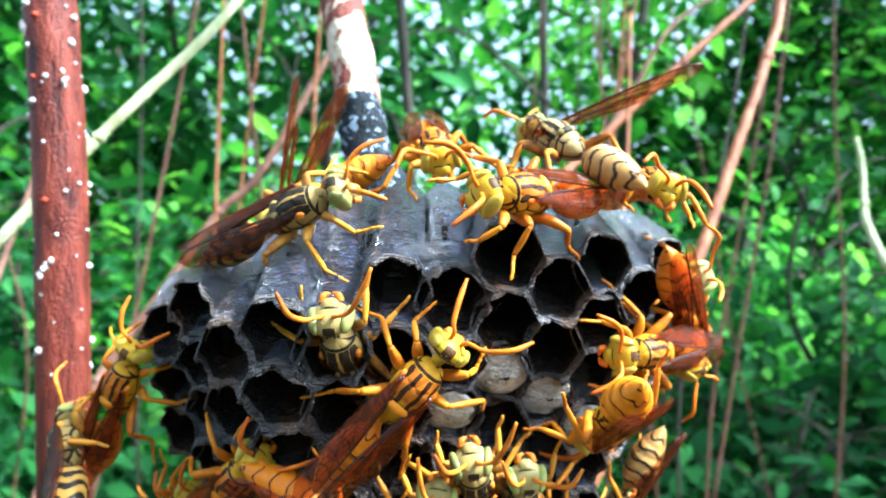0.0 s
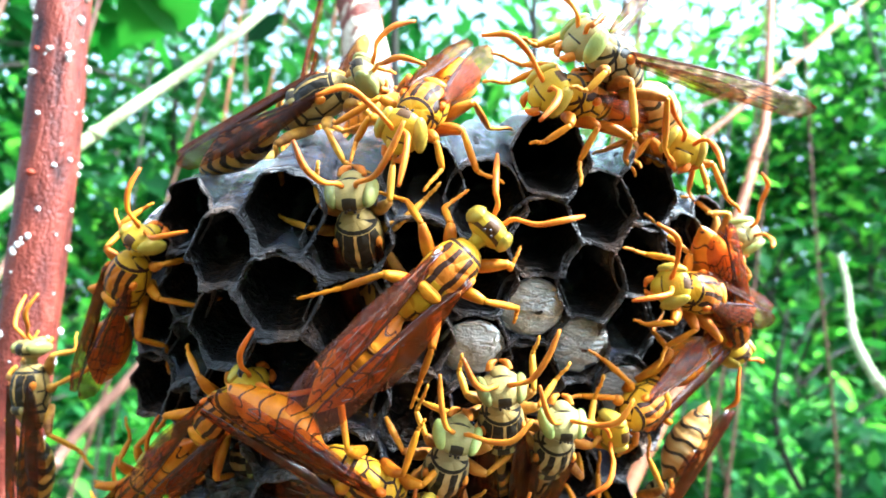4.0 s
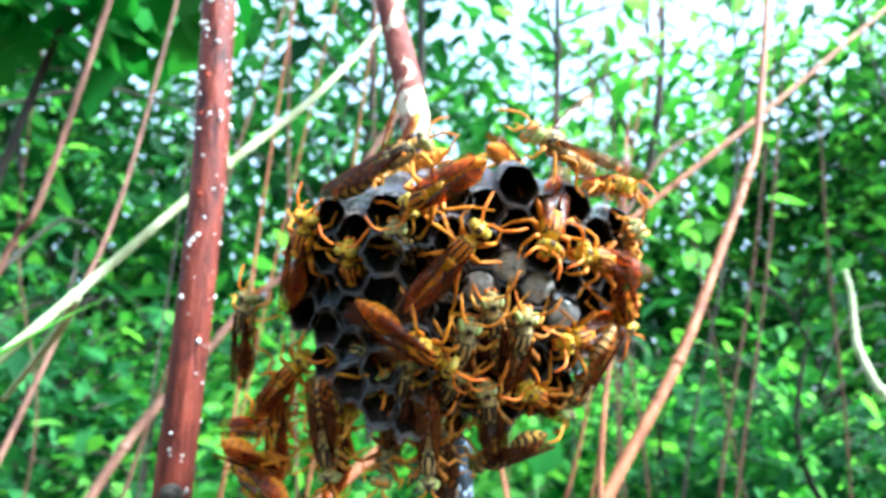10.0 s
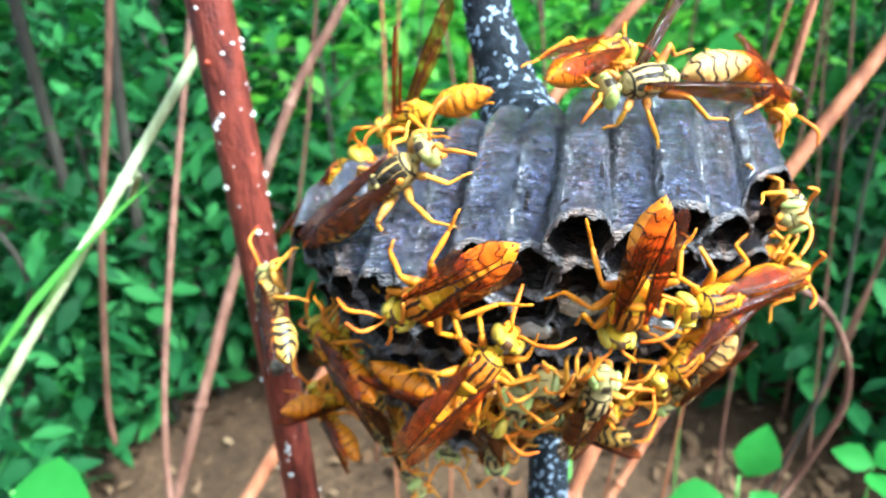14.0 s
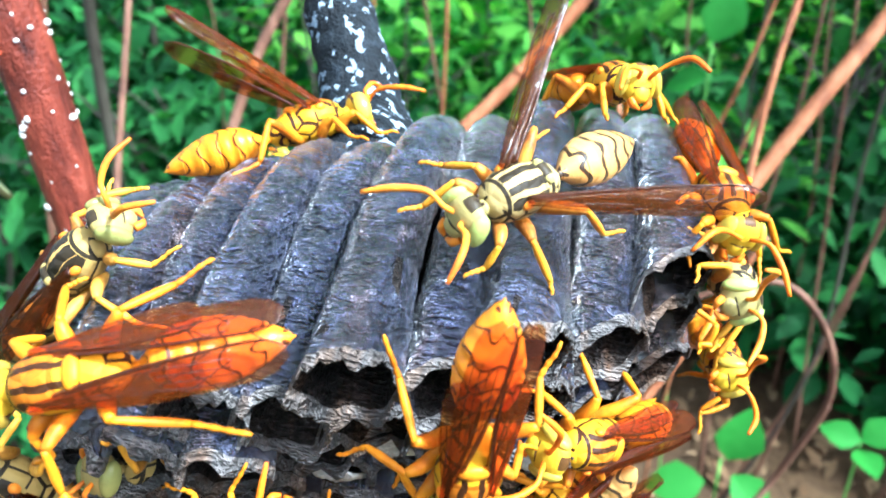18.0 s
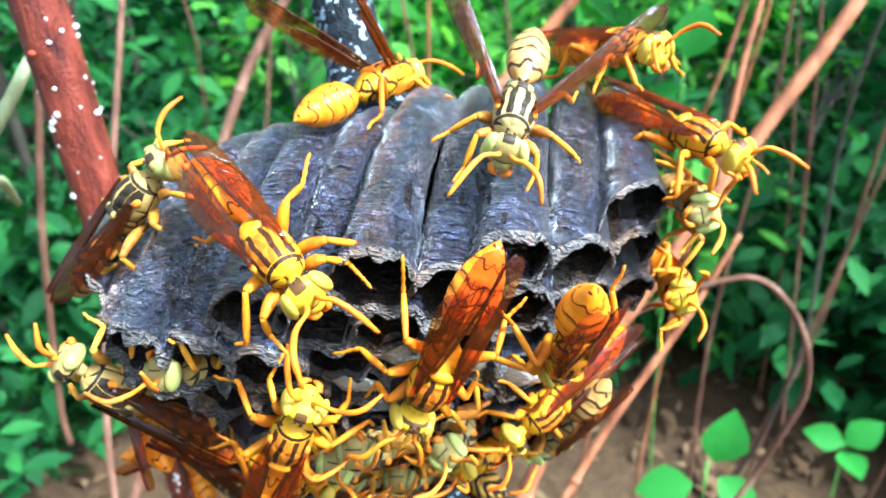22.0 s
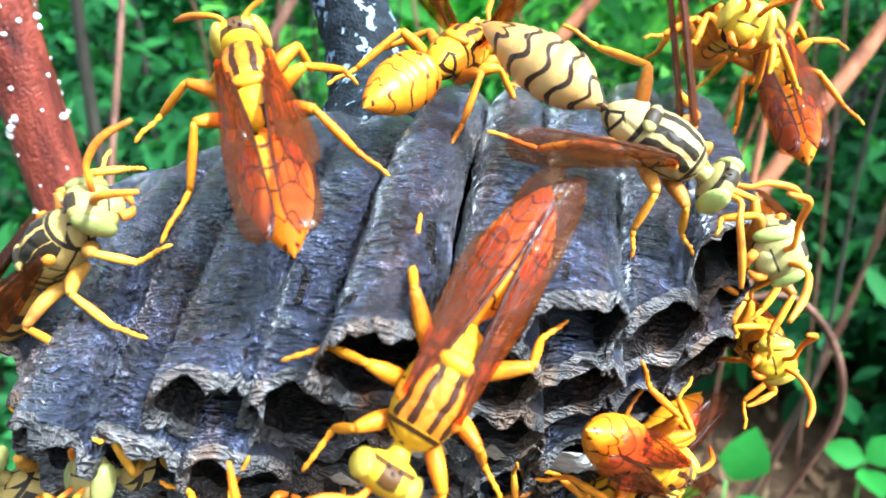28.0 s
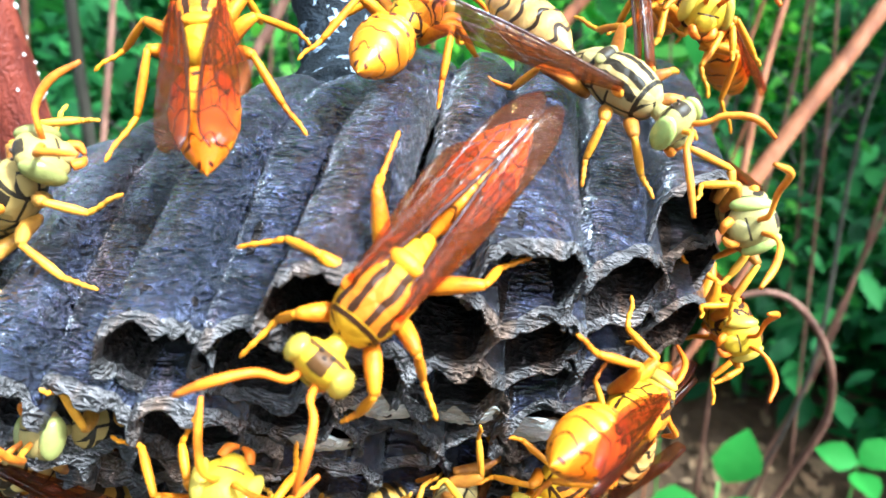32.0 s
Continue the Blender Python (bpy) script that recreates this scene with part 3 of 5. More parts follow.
def build_comb():
    nest = empty("wasp_nest", "grey paper nest of open six-sided cells on a charred stick", "nest", where=pose(0, 0, 0))
    capped = {(2, -2): True, (1, -2): False, (3, -2): True, (4, -3): False}
    seed = 0
    for c in range(-6, 7):
        for r in range(-7, 1):
            seed += 1
            x = -0.0035 + COLUMN * c
            z = float(np.interp(x, XS, MOUTH_TOP)) - 0.0029 + ROW * (r - (0.5 if c % 2 else 0))
            low = max(0.0, 0.888 - z) / 0.027
            if x > 0.0305 - 0.019 * low or x < -0.0305 + 0.004 * low or z < 0.861:
                continue
            lid = capped.get((c, r))
            bm, front, axis = cell_mesh(x, z, seed, r == 0, c % 2 == 1)
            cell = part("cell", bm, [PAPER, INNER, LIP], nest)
            if lid is not None:
                part("silk_cap", cap_mesh(front, axis, seed, lid), [SILK, DARK_SHELL], cell, "pale domed silk lid")
    # paper stalk that ties the comb's back to the stick
    bm = bmesh.new()
    tube(bm, smooth_line([(0.0, 0.082, 0.897), (-0.003, 0.092, 0.9), (-0.0062, 0.1005, 0.903), (-0.0085, 0.1045, 0.91)], 5), [8 * MM, 6 * MM, 4.6 * MM, 3.6 * MM], 18, 0.18)
    bmesh.ops.recalc_face_normals(bm, faces=bm.faces)
    part("stalk", bm, BLACK_BARK, nest, "dark lacquered paper stalk")
    bm = bmesh.new()
    blob(bm, (0.003, 0.082, 0.8885), (0.02, 0.0085, 0.0145), Matrix.Rotation(radians(24), 3, "Z"), 22, 40)
    for v in bm.verts:
        v.co += (v.co - Vector((0.003, 0.082, 0.8885))) * (0.07 * math.sin(v.co.x * 1300) * max(0, v.co.z - 0.89) / 0.018 + 0.1 * noise.noise(v.co * 220))
    bmesh.ops.recalc_face_normals(bm, faces=bm.faces)
    part("back_sheet", bm, PAPER, nest)
    return nest


# ---------------------------------------------------------------- wasps
def leg_parts(root, pts, mats, i):
    """Thigh with shin and foot under it."""
    p = [Vector(q) * MM for q in pts]
    thigh = tube_part("leg", [p[0], p[0].lerp(p[1], 0.5) + Vector((0, 0, 0.25)) * MM, p[1]], [0.36 * MM, 0.52 * MM, 0.46 * MM, 0.28 * MM], mats["femur"], root, 9)
    tube_part("shin", [p[1], p[1].lerp(p[2], 0.5), p[2]], [0.2 * MM, 0.27 * MM, 0.29 * MM, 0.2 * MM], mats["leg"], thigh, 8)
    tube_part("foot", [p[2], p[2].lerp(p[3], 0.35), p[2].lerp(p[3], 0.7) + Vector((0, 0, 0.15)) * MM, p[3]], [0.16 * MM, 0.21 * MM, 0.13 * MM, 0.2 * MM, 0.12 * MM, 0.18 * MM, 0.11 * MM, 0.16 * MM, 0.07 * MM], mats["leg"], thigh, 7, 7)


def wing_mesh(length, width, fold):
    """A pleated membrane along -x from the origin, thin but solid, with a thick front vein."""
    bm = bmesh.new()
    nx, ny = 16, 6
    rows = []
    for a in range(nx + 1):
        s = a / nx
        w = width * (0.14 + 0.86 * math.sin(math.pi * min(1, 0.06 + s * 0.58)) ** 1.15) * (1 if s < 0.86 else math.sqrt(max(0.0, 1 - ((s - 0.86) / 0.145) ** 2)))
        line = []
        for q in range(ny + 1):
            f = q / ny
            pleat = (0.14 if q % 2 else 0.0) * fold * width + 0.1 * width * math.sin(f * math.pi) + 0.05 * noise.noise(Vector((s * 5, f * 3, width)))
            line.append(Vector((-length * s, (f - 0.4) * w, pleat - 0.4 * s * s)) * MM)
        rows.append(line)
    grid = []
    for lift in (0.0, -0.05):
        grid.append([[bm.verts.new(p + Vector((0, 0, lift * MM))) for p in line] for line in rows])
    up, dn = grid
    for a in range(nx):
        for q in range(ny):
            bm.faces.new((up[a][q], up[a][q + 1], up[a + 1][q + 1], up[a + 1][q]))
            bm.faces.new((dn[a][q], dn[a + 1][q], dn[a + 1][q + 1], dn[a][q + 1]))
        for q in (0, ny):
            bm.faces.new((up[a][q], up[a + 1][q], dn[a + 1][q], dn[a][q]))
    for a in (0, nx):
        for q in range(ny):
            bm.faces.new((up[a][q], dn[a][q], dn[a][q + 1], up[a][q + 1]))
    uv = bm.loops.layers.uv.new("wing")
    across = {v: (-v.co.x / MM / length, q / ny) for side in grid for line in side for q, v in enumerate(line)}
    for f in bm.faces:
        for loop in f.loops:
            loop[uv].uv = across[loop.vert]
    bmesh.ops.recalc_face_normals(bm, faces=bm.faces)
    tube(bm, [r[0] for r in rows], [0.17 * MM, 0.13 * MM, 0.06 * MM], 6)
    return bm


WING_POSES = {
    # yaw outwards, lift, roll of the fore wing on its left side
    "folded": (1.5, 1, 22),
    "spread": (-40, 24, -55),
    "raised": (-24, 40, -60),
}
LABELS = {
    ("yellow", "folded"): "orange-yellow paper wasp with amber wings folded along its back",
    ("yellow", "raised"): "bright yellow paper wasp holding its amber wings half raised",
    ("pale", "folded"): "cream and black striped paper wasp with brown folded wings",
    ("pale", "spread"): "cream and black striped paper wasp with wings spread wide",
    ("dark", "folded"): "dark banded paper wasp with dusky folded wings clinging to the nest",
}


def build_wasp(kind, wings, seed):
    rnd = random.Random(seed)
    mats = KINDS[kind]
    root = empty("paper_wasp", LABELS[kind, wings], "wasp", "paper wasps on the nest")
    # mid body
    part("thorax", lofted([(5.6, 0.1, 0.25, 0.3), (5.35, 0.15, 0.95, 0.95), (4.8, 0.2, 1.45, 1.45), (4.0, 0.25, 1.72, 1.76), (3.0, 0.25, 1.88, 1.9), (2.0, 0.2, 1.82, 1.86), (1.2, 0.15, 1.62, 1.64), (0.95, 0.15, 1.55, 1.5), (0.4, 0.05, 1.6, 1.5), (-0.5, -0.15, 1.3, 1.2), (-1.2, -0.35, 0.75, 0.75), (-1.5, -0.4, 0.35, 0.4)], 20), mats["thorax"], root)
    bm = bmesh.new()
    blob(bm, Vector((0.9, 0, 1.55)) * MM, (0.55 * MM, 1.05 * MM, 0.42 * MM), None, 8, 14)
    part("scutellum", bm, mats["leg"] if kind == "yellow" else mats["head"], root)
    for s in (-1, 1):
        bm = bmesh.new()
        blob(bm, Vector((3.35, 1.55 * s, 1.15)) * MM, (0.5 * MM, 0.3 * MM, 0.38 * MM), None, 6, 10)
        part("wing_joint", bm, mats["antenna"], root)
    # hind body in overlapping rings
    sec = [(-1.35, -0.38, 0.3, 0.3), (-1.9, -0.36, 0.36, 0.36), (-2.4, -0.34, 0.7, 0.66), (-3.0, -0.32, 1.2, 1.12), (-3.6, -0.3, 1.6, 1.5)]

    def girth(x):
        s = (-3.6 - x) / 7.2
        return 1.62 + 0.32 * math.sin(math.pi * min(1, s * 1.9)) if s < 0.36 else (1.62 + 0.32 * math.sin(math.pi * 0.684)) * max(0.03, 1 - ((s - 0.36) / 0.66) ** 1.7)

    x = -3.6
    for ring in range(6):
        nxt = x - 1.13
        a, b = girth(x), girth(nxt)
        sec.append((x - 0.05, -0.3 - 0.05 * ring, a * 0.96, a * 0.92))
        sec.append((x - 0.5, -0.3 - 0.06 * ring, a * 0.6 + b * 0.42, (a * 0.6 + b * 0.42) * 0.95))
        sec.append((nxt, -0.3- 0.07 * ring, b * 1.03, b * 0.98))
        x = nxt
    sec += [(-10.55, -0.75, 0.12, 0.12), (-10.8, -0.78, 0.03, 0.03)]
    part("abdomen", lofted(sec, 20), mats["abdomen"], root)
    # head
    bm = bmesh.new()
    blob(bm, Vector((7.1, 0, 0.1)) * MM, (1.02 * MM, 1.72 * MM, 1.62 * MM), None, 12, 20)
    blob(bm, Vector((7.75, 0, -0.75)) * MM, (0.5 * MM, 0.8 * MM, 0.75 * MM), None, 8, 14)
    tube(bm, [Vector(p) * MM for p in ((5.3, 0, 0.1), (5.9, 0, 0.1), (6.5, 0, 0.1))], [0.5 * MM, 0.55 * MM, 0.8 * MM], 10)
    head = part("head", bm, mats["head"], root)
    for s in (-1, 1):
        bm = bmesh.new()
        blob(bm, Vector((7.2, 1.38 * s, 0.28)) * MM, (0.8 * MM, 0.54 * MM, 1.34 * MM), Matrix.Rotation(radians(12 * s), 3, "X"), 10, 14)
        part("eye", bm, mats["eye"], head, "glossy olive compound eye")
        tube_part("mandible", [Vector((7.6, 0.75 * s, -1.2)) * MM, Vector((7.9, 0.6 * s, -1.65)) * MM, Vector((7.9, 0.1 * s, -1.95)) * MM], [0.36 * MM, 0.32 * MM, 0.12 * MM], mats["antenna"], head, 7)
        lift, spread = rnd.uniform(-0.8, 1.6), rnd.uniform(0.7, 1.5)
        an = [(7.95, 0.45 * s, 0.45), (8.7, 0.75 * s, 1.0), (9.3, 1.1 * s * spread + 0.5 * s, 1.25 + 0.3 * lift), (10.8, 1.9 * s * spread + 0.6 * s, 0.9 + lift), (12.3, 2.7 * s * spread + 0.5 * s, -0.2 + 1.1 * lift)]
        tube_part("antenna", [Vector(p) * MM for p in an], [0.17 * MM, 0.2 * MM, 0.16 * MM, 0.21 * MM, 0.24 * MM, 0.23 * MM, 0.13 * MM], mats["antenna"], head, 8, 5)
    bm = bmesh.new()
    for q in ((6.85, 0.0, 1.66), (6.6, 0.32, 1.6), (6.6, -0.32, 1.6)):
        blob(bm, Vector(q) * MM, (0.13 * MM, 0.13 * MM, 0.1 * MM), None, 4, 8)
    part("ocelli", bm, DARK_SHELL, head, "three small dark simple eyes")
    # legs
    for s in (-1, 1):
        j = lambda a: rnd.uniform(-a, a)
        leg_parts(root, [(4.4, 1.0 * s, -1.2), (6.0 + j(0.7), (2.6 + j(0.4)) * s, -0.3 + j(0.5)), (7.0 + j(0.9), (3.3 + j(0.6)) * s, -2.3 + j(0.2)), (8.4 + j(1.1), (3.5 + j(0.9)) * s, -2.95)], mats, 0)
        leg_parts(root, [(2.7, 1.2 * s, -1.4), (3.4 + j(0.8), (3.4 + j(0.4)) * s, -0.1 + j(0.5)), (3.8 + j(1.2), (5.2 + j(0.7)) * s, -2.3 + j(0.2)), (4.2 + j(1.5), (6.9 + j(0.8)) * s, -2.95)], mats, 1)
        leg_parts(root, [(0.9, 1.1 * s, -1.4), (-1.0 + j(0.7), (3.4 + j(0.5)) * s, 0.4 + j(0.5)), (-3.3 + j(0.9), (4.4 + j(0.8)) * s, -2.2 + j(0.2)), (-5.8 + j(1.0), (5.2 + j(1.1)) * s, -2.95)], mats, 2)
    # wings
    yaw, lift, roll = WING_POSES[wings]
    for s in (-1, 1):
        for which, (length, width, dx) in enumerate(((14.6, 2.1 if wings == "folded" else 2.0, 0.0), (9.0, 2.0 if wings == "folded" else 1.4, -0.9))):
            m = Matrix.Translation(Vector((3.4 + dx, 1.35 * s, 1.4 - 0.22 * which)) * MM) @ pose(0, 0, 0, 0, lift, (yaw - 3 * which) * s + rnd.uniform(-2.5, 2.5)) @ pose(0, 0, 0, roll * s * (-1 if wings == "folded" else 1))
            bm = wing_mesh(length, width, 0.8)
            if s < 0:
                bmesh.ops.scale(bm, vec=(1, -1, 1), verts=bm.verts)
                bmesh.ops.reverse_faces(bm, faces=bm.faces)
            bmesh.ops.transform(bm, matrix=m, verts=bm.verts)
            part("fore_wing" if which == 0 else "hind_wing", bm, mats["wing"], root, "narrow pleated amber wing" if which == 0 else "")
    return root


# ---------------------------------------------------------------- stems round the nest
def spotted_stem():
    """Upright reddish stem beside the nest, dotted with pale lenticels."""
    stem = empty("red_stem", "upright reddish-brown stem dotted with small white spots", "stem", where=pose(-0.06, 0.112, 0.0))
    line = [(0.012, 0.004, -0.02), (0.006, 0.002, 0.35), (0.0, 0.0, 0.62), (0.0, 0.0, 0.8), (-0.0005, 0.0, 0.9), (-0.0035, 0.001, 0.95), (-0.009, 0.003, 1.02), (-0.022, 0.01, 1.25), (-0.04, 0.02, 1.6)]
    pts = smooth_line(line, 14)
    bm = bmesh.new()
    tube(bm, pts, [5.6 * MM, 5.0 * MM, 4.4 * MM, 4.1 * MM, 4.0 * MM, 3.9 * MM, 3.8 * MM, 3.4 * MM, 3.0 * MM], 18, 0.05)
    bmesh.ops.recalc_face_normals(bm, faces=bm.faces)
    body = part("bark", bm, RED_BARK, stem)
    rnd = random.Random(4)
    near = [p for p in smooth_line(line, 90) if 0.72 < p.z < 1.06]
    for q in range(300):
        p = near[int(rnd.random() * (len(near) - 1))]
        a = rnd.uniform(0, 2 * math.pi)
        d = Vector((math.cos(a), math.sin(a), 0))
        size = rnd.choice((0.25, 0.3, 0.4, 0.5, 0.8)) * MM
        bm = bmesh.new()
        blob(bm, p + d * 4.0 * MM, (size * 0.55 + abs(d.y) * size * 0.4, size * 0.55 + abs(d.x) * size * 0.4, size * rnd.uniform(0.6, 1.0)), None, 4, 7)
        part("lenticel", bm, LENTICEL, body)
    for q in range(26):
        p = near[int(rnd.random() * (len(near) - 1))]
        a = rnd.uniform(0, 2 * math.pi)
        size = rnd.uniform(0.35, 0.7) * MM
        bm = bmesh.new()
        blob(bm, p + Vector((math.cos(a), math.sin(a), 0)) * 3.95 * MM, (size, size, size * 0.8), None, 5, 8)
        part("bark_knob", bm, RED_KNOB, body, "small rust-red knob")
    for q in range(10):
        p = near[int(rnd.random() * (len(near) - 1))]
        a = rnd.uniform(math.pi, 2 * math.pi)
        d = Vector((math.cos(a), math.sin(a), 0))
        bm = bmesh.new()
        for _ in range(7):
            size = rnd.uniform(0.25, 0.55) * MM
            blob(bm, p + d * 3.95 * MM + Vector((-d.y * rnd.gauss(0, 0.6), d.x * rnd.gauss(0, 0.6), rnd.gauss(0, 1.0))) * MM, (size * 0.8, size * 0.8, size), None, 4, 7)
        part("lichen_patch", bm, LENTICEL, body, "patch of white lichen")
    bm = bmesh.new()
    blob(bm, (0.001, -0.0036, 0.8415), (0.0026, 0.0012, 0.0022), None, 8, 12)
    blob(bm, (0.001, -0.0047, 0.8415), (0.0014, 0.0007, 0.0012), None, 6, 10)
    part("bud_scar", bm, GREY_BARK, stem, "grey knotted scar of a broken side shoot")
    return stem


def nest_stick():
    """Stick that carries the nest: charred at the nest, peeling above."""
    stick = empty("nest_stick", "thin stick, charred black at the nest and peeling white above", "stick", where=pose(-0.008, 0.104, 0.0))
    bm = bmesh.new()
    low = [(0.012, -0.001, -0.02), (0.011, 0.0, 0.4), (0.009, 0.003, 0.8), (0.005, 0.006, 0.86), (0.001, 0.0045, 0.892), (0.0005, 0.0005, 0.904), (-0.003, 0.004, 0.914), (-0.0045, 0.007, 0.922)]
    tube(bm, smooth_line(low, 8), [5.0 * MM, 4.6 * MM, 4.2 * MM, 4.0 * MM, 4.6 * MM, 4.6 * MM, 3.7 * MM, 3.6 * MM], 16, 0.16)
    bmesh.ops.recalc_face_normals(bm, faces=bm.faces)
    part("charred_length", bm, BLACK_BARK, stick, "charred black length with grey ash flakes")
    bm = bmesh.new()
    high = [(-0.0043, 0.0066, 0.9205), (-0.008, 0.0145, 0.938), (-0.0165, 0.03, 0.97), (-0.034, 0.056, 1.04), (-0.07, 0.1, 1.2), (-0.11, 0.16, 1.5)]
    tube(bm, smooth_line(high, 10), [3.55 * MM, 3.6 * MM, 3.5 * MM, 3.3 * MM, 3.0 * MM], 16, 0.1)
    bmesh.ops.recalc_face_normals(bm, faces=bm.faces)
    part("peeling_length", bm, PEEL_BARK, stick, "red-brown bark peeling to cream wood")
    return stick


def shoot(name, label, line, radii, mat, category="branch", steps=8, group="bare shoots", twigs=()):
    """One bare branch with its own run, knots where it forks and its side twigs."""
    root = empty(name, label, category, group, pose(*line[0]))
    o = Vector(line[0])
    tube_part("bark", [Vector(p) - o for p in line], [r * MM for r in radii], mat, root, 10, steps, 0.05)
    for i, q in enumerate(line[2:-1:2]):
        bm = bmesh.new()
        r = radii[min(len(radii) - 1, 1 + i)] * MM
        blob(bm, Vector(q) - o, (r * 1.25, r * 1.25, r * 1.1), None, 6, 10)
        part("knot", bm, mat, root)
    for twig in twigs:
        tube_part("side_twig", [Vector(p) - o for p in twig], [1.5 * MM, 1.2 * MM, 0.8 * MM], mat, root, 8, 6, 0.05)
    return root


def leaf_blade(bm, base, along, normal, length, width, mat_slot=0):
    """A folded, pointed leaf of ten faces."""
    along = along.normalized()
    side = along.cross(normal).normalized()
    normal = side.cross(along).normalized()
    prof = ((0.0, 0.04), (0.18, 0.62), (0.42, 1.0), (0.68, 0.78), (0.88, 0.34), (1.0, 0.0))
    rows = []
    for s, w in prof:
        mid = base + along * length * s - normal * length * 0.16 * s * s
        out = side * width * 0.5 * w
        up = normal * width * 0.12 * w
        rows.append((mid + out + up, mid, mid - out + up))
    vs = [[bm.verts.new(p) for p in r] for r in rows]
    for a, b in zip(vs, vs[1:]):
        for i in (0, 1):
            bm.faces.new((a[i], a[i + 1], b[i + 1], b[i])).material_index = mat_slot


def crown_mesh(rnd, centre, size, count, leaf, droop=0.3, ratio=0.42):
    """Many leaves in loose clumps with gaps between them."""
    bm = bmesh.new()
    clumps = [Vector((rnd.gauss(0, 0.42) * size[0], rnd.gauss(0, 0.42) * size[1], rnd.gauss(0, 0.42) * size[2])) for _ in range(max(4, count // 14))]
    for _ in range(count):
        c = clumps[int(rnd.random() * len(clumps))]
        s = 0.16
        p = Vector(centre) + c + Vector((rnd.gauss(0, s) * size[0], rnd.gauss(0, s) * size[1], rnd.gauss(0, s) * size[2]))
        if p.z < 0.05:
            continue
        a = rnd.uniform(0, 2 * math.pi)
        along = Vector((math.cos(a), math.sin(a), -droop + rnd.gauss(0, 0.35)))
        nrm = Vector((rnd.gauss(0, 0.5), rnd.gauss(0, 0.5), 1.0))
        ll = leaf * rnd.uniform(0.6, 1.3)
        leaf_blade(bm, p, along, nrm, ll, ll * ratio)
    return bm


def plant(name, label, category, where, height, trunk, crown, count, leaf, seed, mat, bark=None, lean=0.0, ratio=0.42, group="", split=False):
    """A tree or shrub: tapered trunk with limbs and a ragged crown."""
    rnd = random.Random(seed)
    root = empty(name, label, category, group, pose(*where))
    top = Vector((lean, rnd.uniform(-0.1, 0.1), height))
    bm = bmesh.new()
    tube(bm, smooth_line([(0, 0, -0.05), top * 0.35 + Vector((rnd.gauss(0, 0.03), 0, 0)), top * 0.7 + Vector((rnd.gauss(0, 0.05), 0, 0)), top], 6), [trunk, trunk * 0.85, trunk * 0.6, trunk * 0.3], 10, 0.08)
    for _ in range(7):
        f = rnd.uniform(0.35, 0.95)
        a = rnd.uniform(0, 6.28)
        p = top * f
        q = p + Vector((math.cos(a) * crown[0] * 0.8, math.sin(a) * crown[1] * 0.8, crown[2] * rnd.uniform(0.1, 0.5)))
        arm = bmesh.new() if split else bm
        tube(arm, smooth_line([p, p.lerp(q, 0.5) + Vector((0, 0, 0.05 * height)), q], 4), [trunk * 0.4, trunk * 0.25, trunk * 0.1], 6)
        if split:
            part("limb", arm, bark or GREY_BARK, root)
    bmesh.ops.recalc_face_normals(bm, faces=bm.faces)
    part("trunk", bm, bark or GREY_BARK, root)
    part("crown", crown_mesh(rnd, (lean * 0.8, 0, crown[3]), crown[:3], count, leaf, 0.35, ratio), mat, root)
    return root


def ground_sheet():
    bm = bmesh.new()
    n = 90
    grid = []
    for i in range(n + 1):
        row = []
        for j in range(n + 1):
            u, v = i / n * 2 - 1, j / n * 2 - 1
            x, y = 600 * u ** 5 + 4 * u, 600 * v ** 5 + 4 * v + 1
            z = 0.035 * noise.noise(Vector((x * 1.7, y * 1.7, 0))) + 0.015 * noise.noise(Vector((x * 7, y * 7, 3)))
            row.append(bm.verts.new((x, y, z)))
        grid.append(row)
    for i in range(n):
        for j in range(n):
            bm.faces.new((grid[i][j], grid[i + 1][j], grid[i + 1][j + 1], grid[i][j + 1]))
    ob = part("ground", bm, SOIL, None)
    return tagged(ob, "bare brown forest soil with leaf litter", "ground", kind="structure")


def litter():
    """Dead leaves and crumbs of wood strewn over the soil."""
    rnd = random.Random(21)
    bm = bmesh.new()
    for _ in range(2200):
        d, a = rnd.uniform(0.25, 1.9), rnd.uniform(-1.3, 1.3)
        p = Vector((d * math.sin(a), d * math.cos(a), 0.0))
        p.z = 0.035 * noise.noise(Vector((p.x * 1.7, p.y * 1.7, 0))) + 0.012 + rnd.uniform(0, 0.012)
        b = rnd.uniform(0, 6.28)
        ll = rnd.uniform(0.012, 0.055)
        leaf_blade(bm, p, Vector((math.cos(b), math.sin(b), rnd.gauss(0, 0.2))), Vector((rnd.gauss(0, 0.3), rnd.gauss(0, 0.3), 1)), ll, ll * rnd.uniform(0.12, 0.5))
    return tagged(part("leaf_litter", bm, DEAD_LEAF, None), "brown dead leaves strewn over the soil", "leaf litter", kind="stuff")


